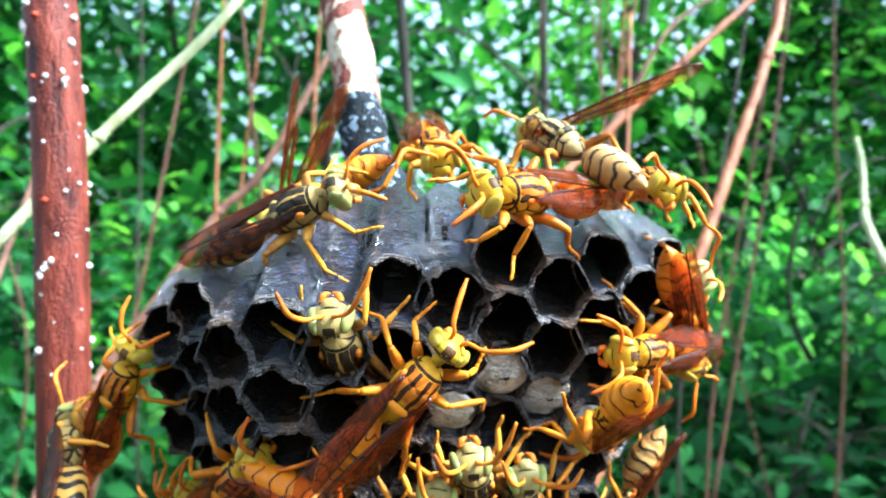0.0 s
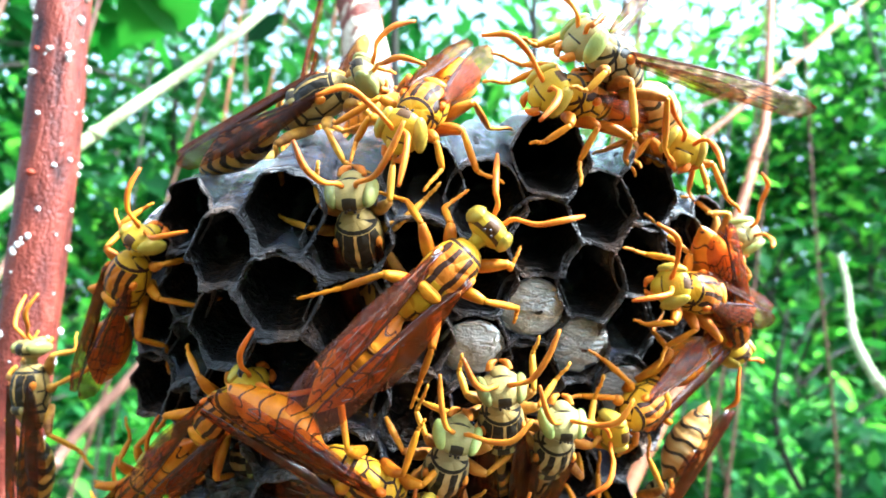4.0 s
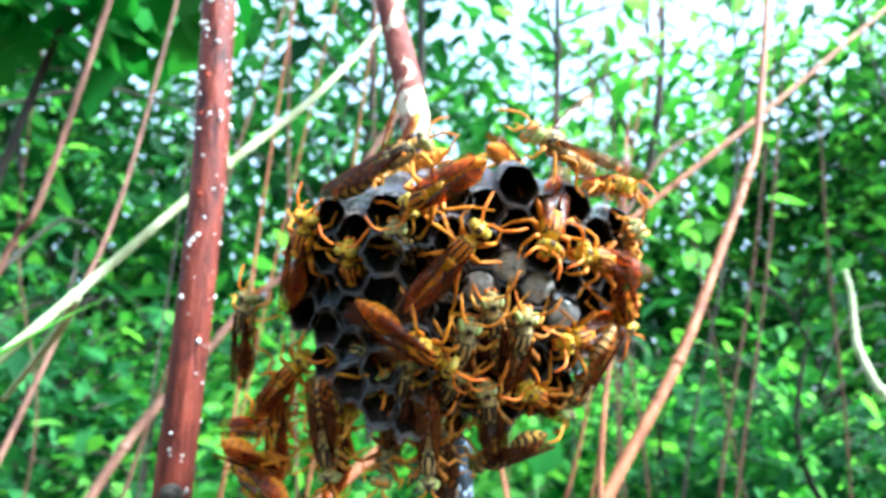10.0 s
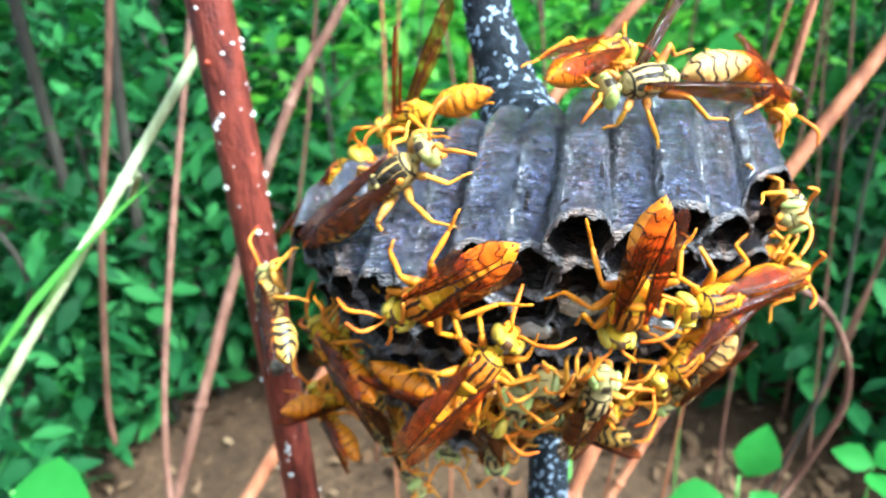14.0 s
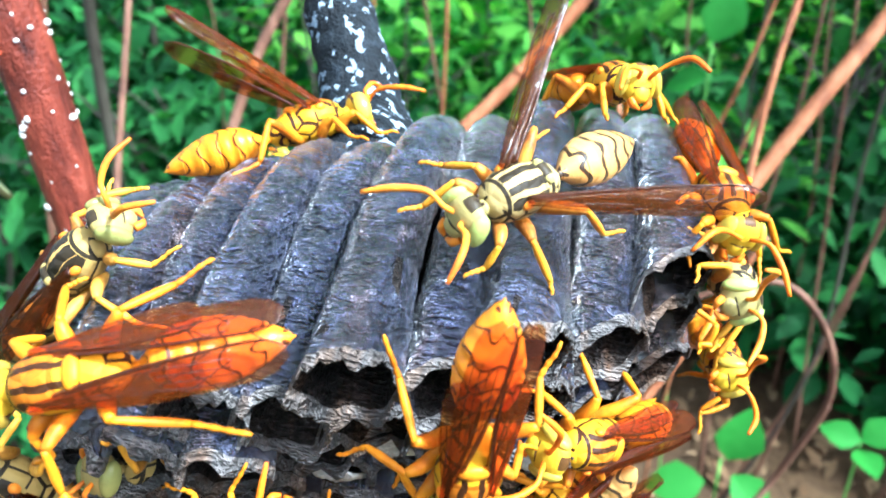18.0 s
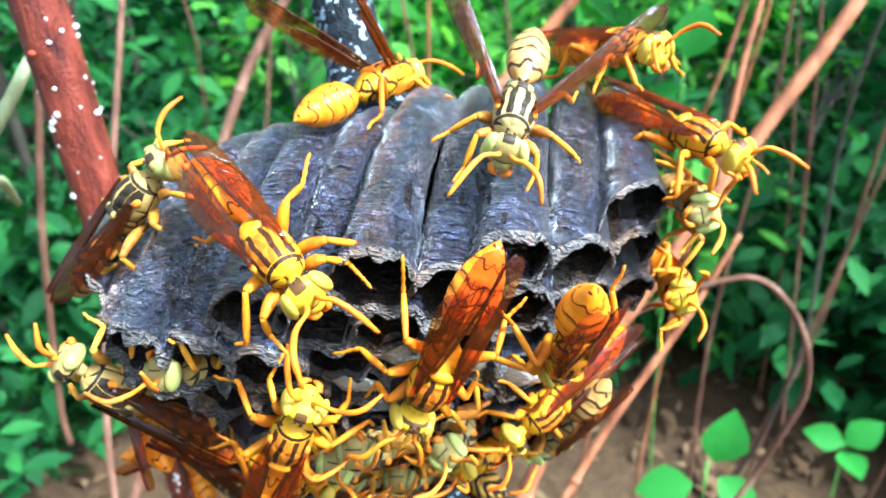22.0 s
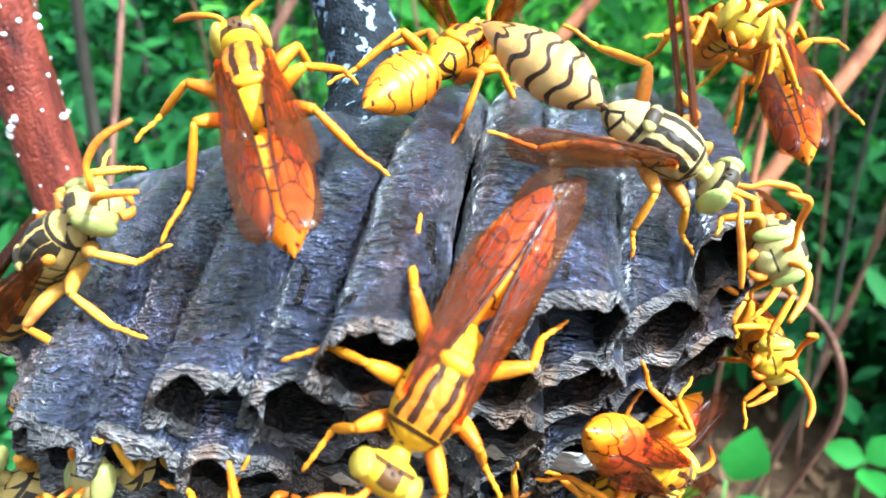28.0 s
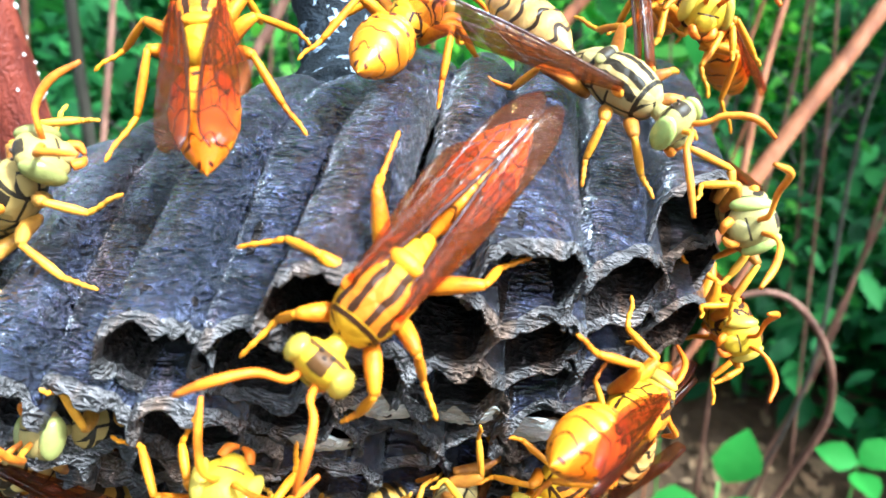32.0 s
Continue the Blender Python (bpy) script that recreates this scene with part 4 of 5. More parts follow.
litter()
ground_sheet()
spotted_stem()
nest_stick()
build_comb()
shoot("rusty_branch", "slanting rusty-orange bare branch behind the nest", [(-0.12, 0.0, 0.0), (-0.06, 0.12, 0.45), (0.001, 0.228, 0.695), (0.07, 0.286, 0.812), (0.118, 0.322, 0.883), (0.155, 0.357, 0.95), (0.182, 0.382, 1.003), (0.205, 0.41, 1.06), (0.26, 0.5, 1.3), (0.3, 0.6, 1.6)], [4.0, 3.6, 3.3, 3.0, 2.8, 2.6, 2.4, 2.2], RUST_BARK, twigs=[[(0.07, 0.286, 0.812), (0.075, 0.30, 0.86), (0.09, 0.33, 0.93), (0.1, 0.36, 1.02)], [(0.035, 0.258, 0.75), (0.03, 0.27, 0.8), (0.02, 0.29, 0.85)]])
shoot("dry_stem", "thin pale straw-coloured stem running up at a slant", [(-0.3, -0.05, 0.5), (-0.17, 0.05, 0.74), (-0.121, 0.084, 0.828), (-0.087, 0.111, 0.882), (-0.063, 0.129, 0.919), (-0.042, 0.145, 0.95), (-0.02, 0.17, 1.0), (0.03, 0.22, 1.12)], [1.3, 1.25, 1.15, 1.05, 0.95, 0.9], DRY_STEM, twigs=[[(-0.087, 0.111, 0.882), (-0.1, 0.13, 0.875), (-0.13, 0.16, 0.855)]])

shoot("rosy_branch", "thin rosy-brown branch slanting up behind the nest", [(-0.2, 0.2, 0.6), (-0.1, 0.3, 0.76), (-0.025, 0.35, 0.839), (0.02, 0.375, 0.89), (0.055, 0.391, 0.923), (0.1, 0.415, 0.965), (0.155, 0.438, 1.015), (0.25, 0.48, 1.1), (0.4, 0.55, 1.24)], [3.8, 3.3, 2.9, 2.6, 2.3, 2.0], RUST_BARK)
shoot("rosy_twig", "thin rosy side twig behind the nest", [(0.1, 0.415, 0.965), (0.118, 0.425, 0.99), (0.15, 0.44, 1.04), (0.21, 0.47, 1.08)], [2.0, 1.6, 1.2], BROWN_BARK)
shoot("brown_branch", "long brown bare branch slanting through the undergrowth", [(-0.42, 0.1, 0.0), (-0.33, 0.28, 0.42), (-0.281, 0.351, 0.603), (-0.258, 0.4, 0.7), (-0.225, 0.453, 0.807), (-0.196, 0.48, 0.86), (-0.164, 0.511, 0.921), (-0.13, 0.53, 0.965), (-0.05, 0.6, 1.15)], [4.5, 4.2, 3.8, 3.6, 3.2, 3], BROWN_BARK)
shoot("dead_vine", "thin hanging dead vine", [(-0.36, 0.34, 0.56), (-0.354, 0.34, 0.605), (-0.315, 0.34, 0.749), (-0.283, 0.34, 0.84), (-0.254, 0.34, 0.929), (-0.237, 0.34, 0.982), (-0.2, 0.36, 1.3)], [2.2, 2.2, 2.0, 1.8], BROWN_BARK, group="hanging vines")
shoot("dead_vine", "thin hanging dead vine", [(-0.215, 0.22, 0.6), (-0.222, 0.25, 0.687), (-0.227, 0.3, 0.78), (-0.225, 0.35, 0.88), (-0.226, 0.406, 0.993), (-0.24, 0.5, 1.3)], [1.8, 1.8, 1.6, 1.4], BROWN_BARK, group="hanging vines")
shoot("curled_vine", "brown tendril bent over in a wide loop", [(0.06, 0.27, 0.55), (0.085, 0.275, 0.62), (0.106, 0.29, 0.656), (0.114, 0.29, 0.684), (0.121, 0.29, 0.713), (0.118, 0.29, 0.739), (0.107, 0.29, 0.761), (0.093, 0.29, 0.773), (0.078, 0.29, 0.771), (0.055, 0.29, 0.759), (0.015, 0.29, 0.729)], [1.6, 1.5, 1.5, 1.4, 1.3, 1.2], BROWN_BARK, group="hanging vines")
shoot("pale_branch", "pale lichen-grey crooked branch", [(0.5, 0.6, 0.7), (0.455, 0.64, 0.84), (0.427, 0.65, 0.88), (0.42, 0.669, 0.917), (0.423, 0.68, 0.94), (0.433, 0.7, 0.98), (0.436, 0.715, 1.01)], [5, 4.6, 4, 3.2, 2.6], DRY_STEM)
shoot("rusty_branch", "slanting rusty-orange bare branch behind the nest", [(-0.08, 0.1, 0.2), (-0.03, 0.2, 0.56), (0.022, 0.25, 0.685), (0.066, 0.286, 0.755), (0.084, 0.298, 0.79)], [2.4, 2.2, 1.8, 1.0], RUST_BARK)
for x, y, sl in ((-0.105, 0.5, 0.03), (-0.135, 0.56, -0.05), (-0.165, 0.48, 0.02), (-0.2, 0.62, 0.06), (-0.07, 0.66, -0.04), (0.10, 0.52, 0.09), (0.135, 0.6, 0.05), (0.2, 0.7, -0.06)):
    line = [(x - sl, y, 0.3), (x - 0.5 * sl, y + 0.01, 0.62), (x + 0.006, y, 0.82), (x + 0.4 * sl, y + 0.01, 1.0), (x + sl, y + 0.02, 1.3)]
    shoot("dead_vine", "thin hanging dead vine", line, [1.5, 1.4, 1.2, 1.0], BROWN_BARK if sl < 0 else RUST_BARK, group="hanging vines")
rnd = random.Random(3)
for i in range(14):
    x, y = rnd.uniform(-0.75, 0.75), rnd.uniform(0.6, 1.2)
    if abs(x) < 0.06:
        x += 0.15
    sl = rnd.uniform(-0.35, 0.35)
    line = [(x - sl * 0.5, y, 0.0), (x - sl * 0.2 + rnd.gauss(0, 0.02), y, 0.4), (x + rnd.gauss(0, 0.02), y, 0.75), (x + sl * 0.25, y + 0.03, 1.1), (x + sl * 0.6, y + 0.1, 1.7)]
    shoot("bare_shoot", "thin bare brown shoot among the undergrowth", line, [rnd.uniform(1.8, 3), 2.0, 1.6, 1.2], BROWN_BARK if i % 3 else GREY_BARK)


def seedling(where, blades, label, stalk=0.5):
    """A young plant with a few broad bright leaves on a thin stalk."""
    root = empty("seedling", label, "plant", "seedlings", pose(where[0], where[1], 0))
    top = Vector((0, 0, where[2]))
    bm = bmesh.new()
    tube(bm, smooth_line([(0.03, 0.02, 0), (0.01, 0.005, where[2] * 0.5), top], 6), [1.8 * MM, 1.4 * MM, 1.0 * MM], 8)
    part("stalk", bm, GREEN_STEM, root)
    for along, nrm, length, width, off in blades:
        bm = bmesh.new()
        leaf_blade(bm, top + Vector(off), Vector(along), Vector(nrm), length, width)
        bmesh.ops.subdivide_edges(bm, edges=bm.edges, cuts=1, smooth=0.6)
        part("leaf", bm, BRIGHT_LEAF, root)
    return root


seedling((0.118, 0.43, 0.535), [((0.25, 0.1, 1.0), (0.1, -1, 0.4), 0.045, 0.036, (0.005, 0, 0)), ((-0.9, -0.2, -0.1), (0, -0.7, 0.9), 0.043, 0.032, (-0.01, -0.01, -0.015)), ((0.6, -0.5, -0.3), (0, -0.6, 0.9), 0.036, 0.029, (0.01, 0, -0.015))], "young plant with broad bright green oval leaves")
seedling((0.29, 0.62, 0.4), [((0.6, 0.1, 0.5), (0, -0.7, 0.8), 0.043, 0.032, (0, 0, 0)), ((-0.8, 0.1, 0.2), (0, -0.7, 0.8), 0.040, 0.030, (0, 0, 0)), ((0.1, -0.6, 0.1), (0, -0.3, 0.9), 0.040, 0.030, (0, 0, -0.01))], "low seedling with small bright green leaves")
seedling((0.1, 0.72, 0.77), [((0.3, 0.1, 1.0), (0.1, -1, 0.3), 0.054, 0.043, (0, 0, 0)), ((-0.8, 0.2, -0.3), (0, -0.7, 0.8), 0.043, 0.029, (0, 0, -0.03))], "young plant with one broad upright green leaf")
seedling((-0.125, 0.092, 0.808), [((1.0, -0.1, 0.05), (0, -0.5, 0.9), 0.023, 0.019, (0, 0, 0)), ((-0.5, 0.1, 0.75), (0.3, -0.8, 0.4), 0.019, 0.014, (-0.006, -0.004, 0.02)), ((-0.6, -0.6, 0.0), (0, -0.4, 0.9), 0.022, 0.017, (-0.005, 0, 0))], "young green vine shoot with rounded leaves")
seedling((-0.004, 0.3, 0.66), [((0.5, 0, 0.8), (0.2, -0.9, 0.4), 0.029, 0.022, (0, 0, 0)), ((-0.6, 0, 0.5), (0, -0.9, 0.5), 0.025, 0.020, (0, 0, 0))], "small bright green seedling under the nest")


def stem_blade():
    """A long narrow green leaf that clasps the dry stem, with the green twig that leaves it."""
    root = empty("grass_blade", "long narrow green leaf clasping a dry stem", "leaf", where=pose(-0.121, 0.084, 0.828))
    bm = bmesh.new()
    leaf_blade(bm, Vector((0.004, 0.0, 0.012)), Vector((0.034, 0.027, 0.054)), Vector((-0.7, -0.6, 0.6)), 0.062, 0.0065)
    bmesh.ops.subdivide_edges(bm, edges=bm.edges, cuts=1, smooth=0.5)
    part("blade", bm, LEAF, root)
    tube_part("twig", [Vector((0.008, 0.004, 0.014)), Vector((-0.015, -0.008, -0.004)), Vector((-0.05, -0.02, -0.03))], [0.9 * MM, 0.8 * MM, 0.7 * MM], GREEN_STEM, root)
    return root


stem_blade()

plant("broad_leaved_sapling", "tall sapling with large drooping dark green leaves", "tree", (-0.85, 0.95, 0), 1.75, 0.011, (0.3, 0.22, 0.2, 1.42), 85, 0.135, 61, BRIGHT_LEAF, lean=0.3, ratio=0.5, split=True)

# woods behind
rnd = random.Random(11)
for i in range(36):
    x, y = rnd.uniform(-6.5, 6.5), rnd.uniform(3.8, 8.5)
    h = rnd.uniform(3.0, 6.0)
    if -0.03 * y < x < 0.17 * y or abs(x) < 0.12 * y and i % 2:
        continue
    # trees towards the sides more often take the leaf with painted-in shade
    plant("forest_tree", "slender forest tree with a loose green crown", "tree", (x, y, 0), h, rnd.uniform(0.025, 0.06), (1.4, 1.2, 1.8, h * 0.53), 820, 0.19, 100 + i, SHADED_LEAF if i % 5 in (0, 2) or (x > 0.25 * y or x < -0.5 * y) and i % 2 else LEAF, lean=rnd.uniform(-0.5, 0.5), group="woods behind the nest")
rnd_side = random.Random(77)
for i in range(9):
    x, y = (rnd_side.uniform(0.8, 4.0) if i < 6 else rnd_side.uniform(-4.0, -1.2)), rnd_side.uniform(3.6, 6.5)
    plant("forest_tree", "slender forest tree with a loose green crown", "tree", (x, y, 0), 4.4, 0.035, (1.2, 1.0, 1.6, 2.5), 1400, 0.125, 700 + i, SHADED_LEAF if i % 2 else LEAF, lean=rnd_side.uniform(-0.4, 0.4), group="woods behind the nest")
for i in range(46):
    a = rnd.uniform(-0.95, 0.95)
    d = rnd.uniform(1.7, 3.6)
    h = rnd.uniform(0.6, 1.15)
    # lit leaf tone mid-view, shaded tone towards both sides
    plant("forest_shrub", "leafy green shrub on the forest floor", "shrub", (d * math.sin(a), d * math.cos(a) + 0.1, 0), h, 0.012, (0.42, 0.4, 0.5, h * 0.5), 760, 0.078, 200 + i, SHADED_LEAF if i % 4 == 0 or a > 0.3 and i % 5 or a < -0.5 and i % 3 else LEAF, lean=rnd.uniform(-0.2, 0.2), group="undergrowth behind the nest")
for i in range(46):
    a = -0.95 + 1.9 * (i + rnd.random()) / 46
    d = rnd.uniform(1.2, 1.7)
    h = rnd.uniform(0.4, 0.65)
    # low growth mostly gets the darker leaf colour that imitates shade
    plant("low_shrub", "low dense shrub at the edge of bare soil", "shrub", (d * math.sin(a), d * math.cos(a) + 0.05, 0), h, 0.007, (0.2, 0.18, 0.27, 0.28), 480, 0.062, 400 + i, SHADED_LEAF if i % 3 or a < -0.4 or a > 0.1 else LEAF, lean=rnd.uniform(-0.1, 0.1), group="undergrowth behind the nest")
# unseen trees at the viewer's back, added to dim light on the nest's front
for i in range(9):
    x, y = rnd.uniform(-4.5, 4.5), rnd.uniform(-4.8, -2.8)
    plant("forest_tree", "slender forest tree with a loose green crown", "tree", (x, y, 0), 3.6, 0.05, (1.1, 0.8, 1.3, 1.9), 520, 0.26, 300 + i, SHADED_LEAF, group="woods behind the nest")
for i in range(26):
    a = -0.95 + 1.9 * (i + rnd.random()) / 26
    d = rnd.uniform(4.0, 7.0)
    if -0.06 < a < 0.17:
        continue
    plant("forest_shrub", "leafy green shrub on the forest floor", "shrub", (d * math.sin(a), d * math.cos(a), 0), 1.7, 0.02, (0.75, 0.5, 0.8, 1.05), 620, 0.15, 950 + i, SHADED_LEAF if i % 3 else LEAF, lean=rnd.uniform(-0.2, 0.2), group="undergrowth behind the nest")

# unseen thicket on the near side, behind and beside the viewer, added to block low light
rnd = random.Random(57)
for i in range(12):
    a = 1.35 + (2 * math.pi - 2.7) * (i + rnd.random()) / 12
    d = rnd.uniform(1.2, 2.2)
    h = rnd.uniform(0.45, 0.75)
    plant("forest_shrub", "leafy green shrub on the forest floor", "shrub", (d * math.sin(a), d * math.cos(a), 0), h, 0.014, (0.4, 0.4, 0.26, h * 0.5), 380, 0.14, 900 + i, SHADED_LEAF, lean=rnd.uniform(-0.2, 0.2), group="undergrowth behind the nest")

# taller trees: trunks in view, crowns added above it to shade the undergrowth
rnd = random.Random(31)
for i in range(7):
    x, y = -2.6 + 5.2 * (i % 4 + rnd.random()) / 4, 1.3 + 1.0 * (i // 4) + rnd.uniform(-0.25, 0.25)
    if abs(x) < 1.0 and y < 2.2:
        continue
    plant("canopy_tree", "tall thin dark-trunked tree with a high spreading crown", "tree", (x, y, 0), 3.3, 0.013 + 0.012 * (i // 4) * rnd.uniform(0.5, 1.0), (1.2, 0.7, 0.26, 3.2), 480, 0.19, 500 + i, SHADED_LEAF, lean=rnd.uniform(-0.25, 0.25), group="tall trees over the undergrowth")


# ---------------------------------------------------------------- wasps in their places and ways
MADE = {}


def wasp(kind, wings, build, rows):
    """A wasp of one of the built sorts, keyed along rows of seconds, metres and degrees."""
    key = (kind, wings, build)
    first = pose(*rows[0][1:])
    if key in MADE:
        ob = copy_thing(MADE[key], first)
        for o in (ob, *ob.children_recursive):
            o.animation_data_clear()
    else:
        ob = MADE[key] = build_wasp(kind, wings, build)
        ob.matrix_basis = first
    if len(rows) > 1:
        keys = [(t, pose(*p)) for t, *p in rows]
        if keys[0][0] > 0:
            keys.insert(0, (0.0, keys[0][1]))
        if keys[-1][0] < 32:
            keys.append((32.0, keys[-1][1]))
        walk(ob, keys)
    return ob


def sway(ob, kind, joint, turn, pace, seed, start=0.0, end=32.0):
    """Swing the parts of one kind about their joint on the body, in the body's space."""
    rnd = random.Random(seed)
    for p in ob.children_recursive:
        if p.name.split(".")[0] != kind:
            continue
        ys = [v.co.y for v in p.data.vertices]
        xs = [v.co.x for v in p.data.vertices]
        side = 1 if sum(ys) > 0 else -1
        j = joint or (max(0.9, min(4.4, sum(xs) / len(xs) / MM * 0.5 + 1.2)), 1.1, -1.3)
        base = Matrix.Translation(Vector((j[0], j[1] * side, j[2])) * MM)
        rows, t = [(0.0, Matrix())], pace
        if start > 0:
            rows.append((start, Matrix()))
            t = start + pace
        while t < end - 0.2:
            rows.append((t, base @ pose(0, 0, 0, rnd.uniform(-1, 1) * turn * 0.4, rnd.uniform(-1, 1) * turn * 0.6, rnd.uniform(-1, 1) * turn) @ base.inverted()))
            t += pace * rnd.uniform(0.8, 1.3)
        rows.append((end, Matrix()))
        if end < 32:
            rows.append((32.0, Matrix()))
        walk(p, rows)


def motions():
    wasp_1 = wasp('dark', 'folded', 0, [
        (3.0, -0.01456, 0.06515, 0.90192, 67.7, -21.7, -23.0),
        (14.0, -0.01482, 0.06461, 0.90171, 50.7, -38.7, 2.3),
        (21.0, -0.01869, 0.06771, 0.90001, 41.6, -46.6, 14.9),
        (28.0, -0.01695, 0.06541, 0.90101, 49.6, -39.5, 0.2),
    ])
    sway(wasp_1, 'antenna', (8.0, 0.45, 0.45), 12, 1.1, 0)
    wasp_2 = wasp('yellow', 'raised', 1, [
        (14.0, -0.01411, 0.08148, 0.90563, -10.3, 23.8, 157.6),
        (15.0, -0.01723, 0.08558, 0.90476, 36.4, 10.7, 137.3),
        (18.0, -0.00760, 0.08535, 0.90614, -23.9, -4.2, 41.3),
        (19.0, 0.00126, 0.08547, 0.90908, -4.3, -8.0, 40.7),
        (20.0, -0.00177, 0.08303, 0.90866, -14.0, -0.3, 76.7),
        (21.0, -0.00128, 0.08347, 0.90790, -15.9, -0.5, 66.5),
        (22.0, 0.00027, 0.08330, 0.90813, -13.3, 2.8, 70.6),
        (23.0, 0.00105, 0.08322, 0.90772, -12.9, 5.1, 73.7),
        (24.0, 0.00120, 0.08307, 0.90814, -11.9, 6.9, 79.8),
        (25.0, 0.00126, 0.08312, 0.90883, -11.9, 7.0, 78.1),
        (28.0, 0.00593, 0.08292, 0.91040, 21.2, 0.7, 77.4),
        (30.0, 0.00547, 0.08288, 0.91041, 15.1, 1.3, 81.1),
        (32.0, 0.00595, 0.08278, 0.91026, 17.3, -2.5, 90.3),
    ])
    sway(wasp_2, 'antenna', (8.0, 0.45, 0.45), 18, 0.9, 1)
    wasp_3 = wasp('yellow', 'folded', 2, [
        (0.0, -0.00049, 0.07246, 0.91002, 11.7, 19.9, -81.8),
        (2.0, -0.00111, 0.06205, 0.90527, 4.9, 36.5, -83.9),
        (3.0, -0.00198, 0.06160, 0.90416, -8.0, 39.4, -98.1),
        (6.0, -0.00382, 0.06106, 0.90010, -46.4, 37.7, -130.4),
        (7.0, -0.00356, 0.06086, 0.90004, -43.8, 42.2, -130.4),
        (8.0, -0.00370, 0.06058, 0.89962, -48.3, 45.6, -133.9),
        (9.0, -0.00269, 0.06032, 0.89867, -60.5, 38.3, -144.3),
        (10.0, -0.00583, 0.05178, 0.89454, -118.4, 8.9, 124.7),
        (12.0, -0.00228, 0.05382, 0.89641, -103.5, 26.1, 148.1),
        (13.0, -0.00656, 0.05682, 0.89405, -92.6, 35.1, 163.8),
        (14.0, -0.00603, 0.05578, 0.89511, -97.3, 38.7, 157.3),
        (15.0, -0.00613, 0.05789, 0.89681, -75.4, 37.1, -178.6),
        (17.5, -0.00628, 0.05754, 0.90148, -55.0, 24.1, -168.5),
        (18.0, -0.00450, 0.05582, 0.90321, -44.9, 13.1, -167.9),
        (18.5, -0.00489, 0.05744, 0.90331, -40.5, 25.4, -174.9),
        (19.0, -0.00723, 0.05972, 0.89971, -53.5, 38.1, -154.5),
        (20.0, -0.00590, 0.05758, 0.90323, -43.4, 35.1, -174.5),
        (21.0, -0.00475, 0.06158, 0.90147, 14.7, 27.2, -64.2),
        (22.0, -0.00159, 0.06060, 0.90326, 31.0, 20.6, -36.3),
        (23.0, 0.00145, 0.06274, 0.90511, 40.8, 5.3, -18.0),
        (24.0, 0.00708, 0.06074, 0.90872, 28.1, 16.5, 62.3),
        (25.0, 0.00600, 0.06272, 0.90834, 41.3, 7.7, 53.5),
        (25.5, 0.00366, 0.06334, 0.90943, 28.3, -0.6, 71.6),
        (27.5, -0.00144, 0.06931, 0.90966, -1.1, -22.1, 113.1),
        (28.0, -0.00227, 0.06984, 0.91029, -7.0, -23.8, 122.1),
        (28.5, -0.00301, 0.07016, 0.91023, -10.2, -20.4, 128.6),
        (29.0, -0.00418, 0.07227, 0.90955, -6.1, -16.2, 122.5),
        (30.0, -0.00356, 0.07191, 0.91024, -1.8, -15.1, 116.6),
        (31.0, -0.00388, 0.07199, 0.91033, -2.5, -18.6, 116.7),
        (32.0, -0.00401, 0.07203, 0.91029, -1.5, -21.2, 116.1),
    ])
    sway(wasp_3, 'antenna', (8.0, 0.45, 0.45), 22, 0.5, 2)
    sway(wasp_3, 'leg', None, 16, 0.35, 52, 15.5, 28.5)
    wasp_4 = wasp('yellow', 'folded', 0, [
        (0.0, 0.00920, 0.06183, 0.90405, -56.6, 1.9, -137.4),
        (2.0, 0.00989, 0.06248, 0.90369, -53.4, 10.4, -133.9),
        (3.0, 0.01004, 0.06258, 0.90406, -52.8, 10.9, -133.0),
        (6.0, 0.01153, 0.06251, 0.90085, -75.8, 11.3, -137.9),
        (7.0, 0.01216, 0.06358, 0.89966, -52.2, 43.5, -126.9),
        (8.0, 0.01248, 0.06433, 0.89796, -43.0, 56.0, -116.0),
        (9.0, 0.01322, 0.06550, 0.89588, -28.3, 64.2, -101.8),
        (10.0, 0.01253, 0.06561, 0.89509, -36.9, 57.5, -106.4),
        (12.0, 0.01246, 0.05716, 0.89698, -174.9, 55.1, 114.6),
        (13.0, 0.01355, 0.05886, 0.89584, -165.7, 65.8, 122.4),
        (14.0, 0.01211, 0.05893, 0.89540, -163.9, 70.7, 121.4),
        (15.0, 0.01262, 0.06162, 0.89351, -106.9, 76.0, -179.5),
        (18.0, 0.01464, 0.06091, 0.89710, -141.2, 76.4, 152.1),
        (19.0, 0.01348, 0.06157, 0.89505, -105.5, 70.3, -174.3),
        (20.0, 0.01300, 0.06103, 0.89469, -107.6, 68.6, -176.5),
        (21.0, 0.01277, 0.06047, 0.89476, -107.2, 65.0, -179.3),
        (22.0, 0.01243, 0.06066, 0.89363, -108.0, 65.3, 179.7),
        (23.0, 0.01231, 0.05657, 0.89877, -108.2, 42.8, 164.0),
        (24.0, 0.01183, 0.05816, 0.89657, -100.9, 48.4, 176.3),
        (25.0, 0.01132, 0.05903, 0.89575, -140.0, 72.7, 148.4),
        (28.0, 0.01101, 0.06244, 0.90017, -41.1, 36.2, -117.9),
        (30.0, 0.00962, 0.06271, 0.90131, -42.4, 30.8, -124.8),
        (32.0, 0.01105, 0.06355, 0.90168, -43.6, 29.7, -124.3),
    ])
    sway(wasp_4, 'antenna', (8.0, 0.45, 0.45), 18, 0.8, 3)
    sway(wasp_4, 'leg', None, 14, 0.35, 53, 6.2, 9.5)
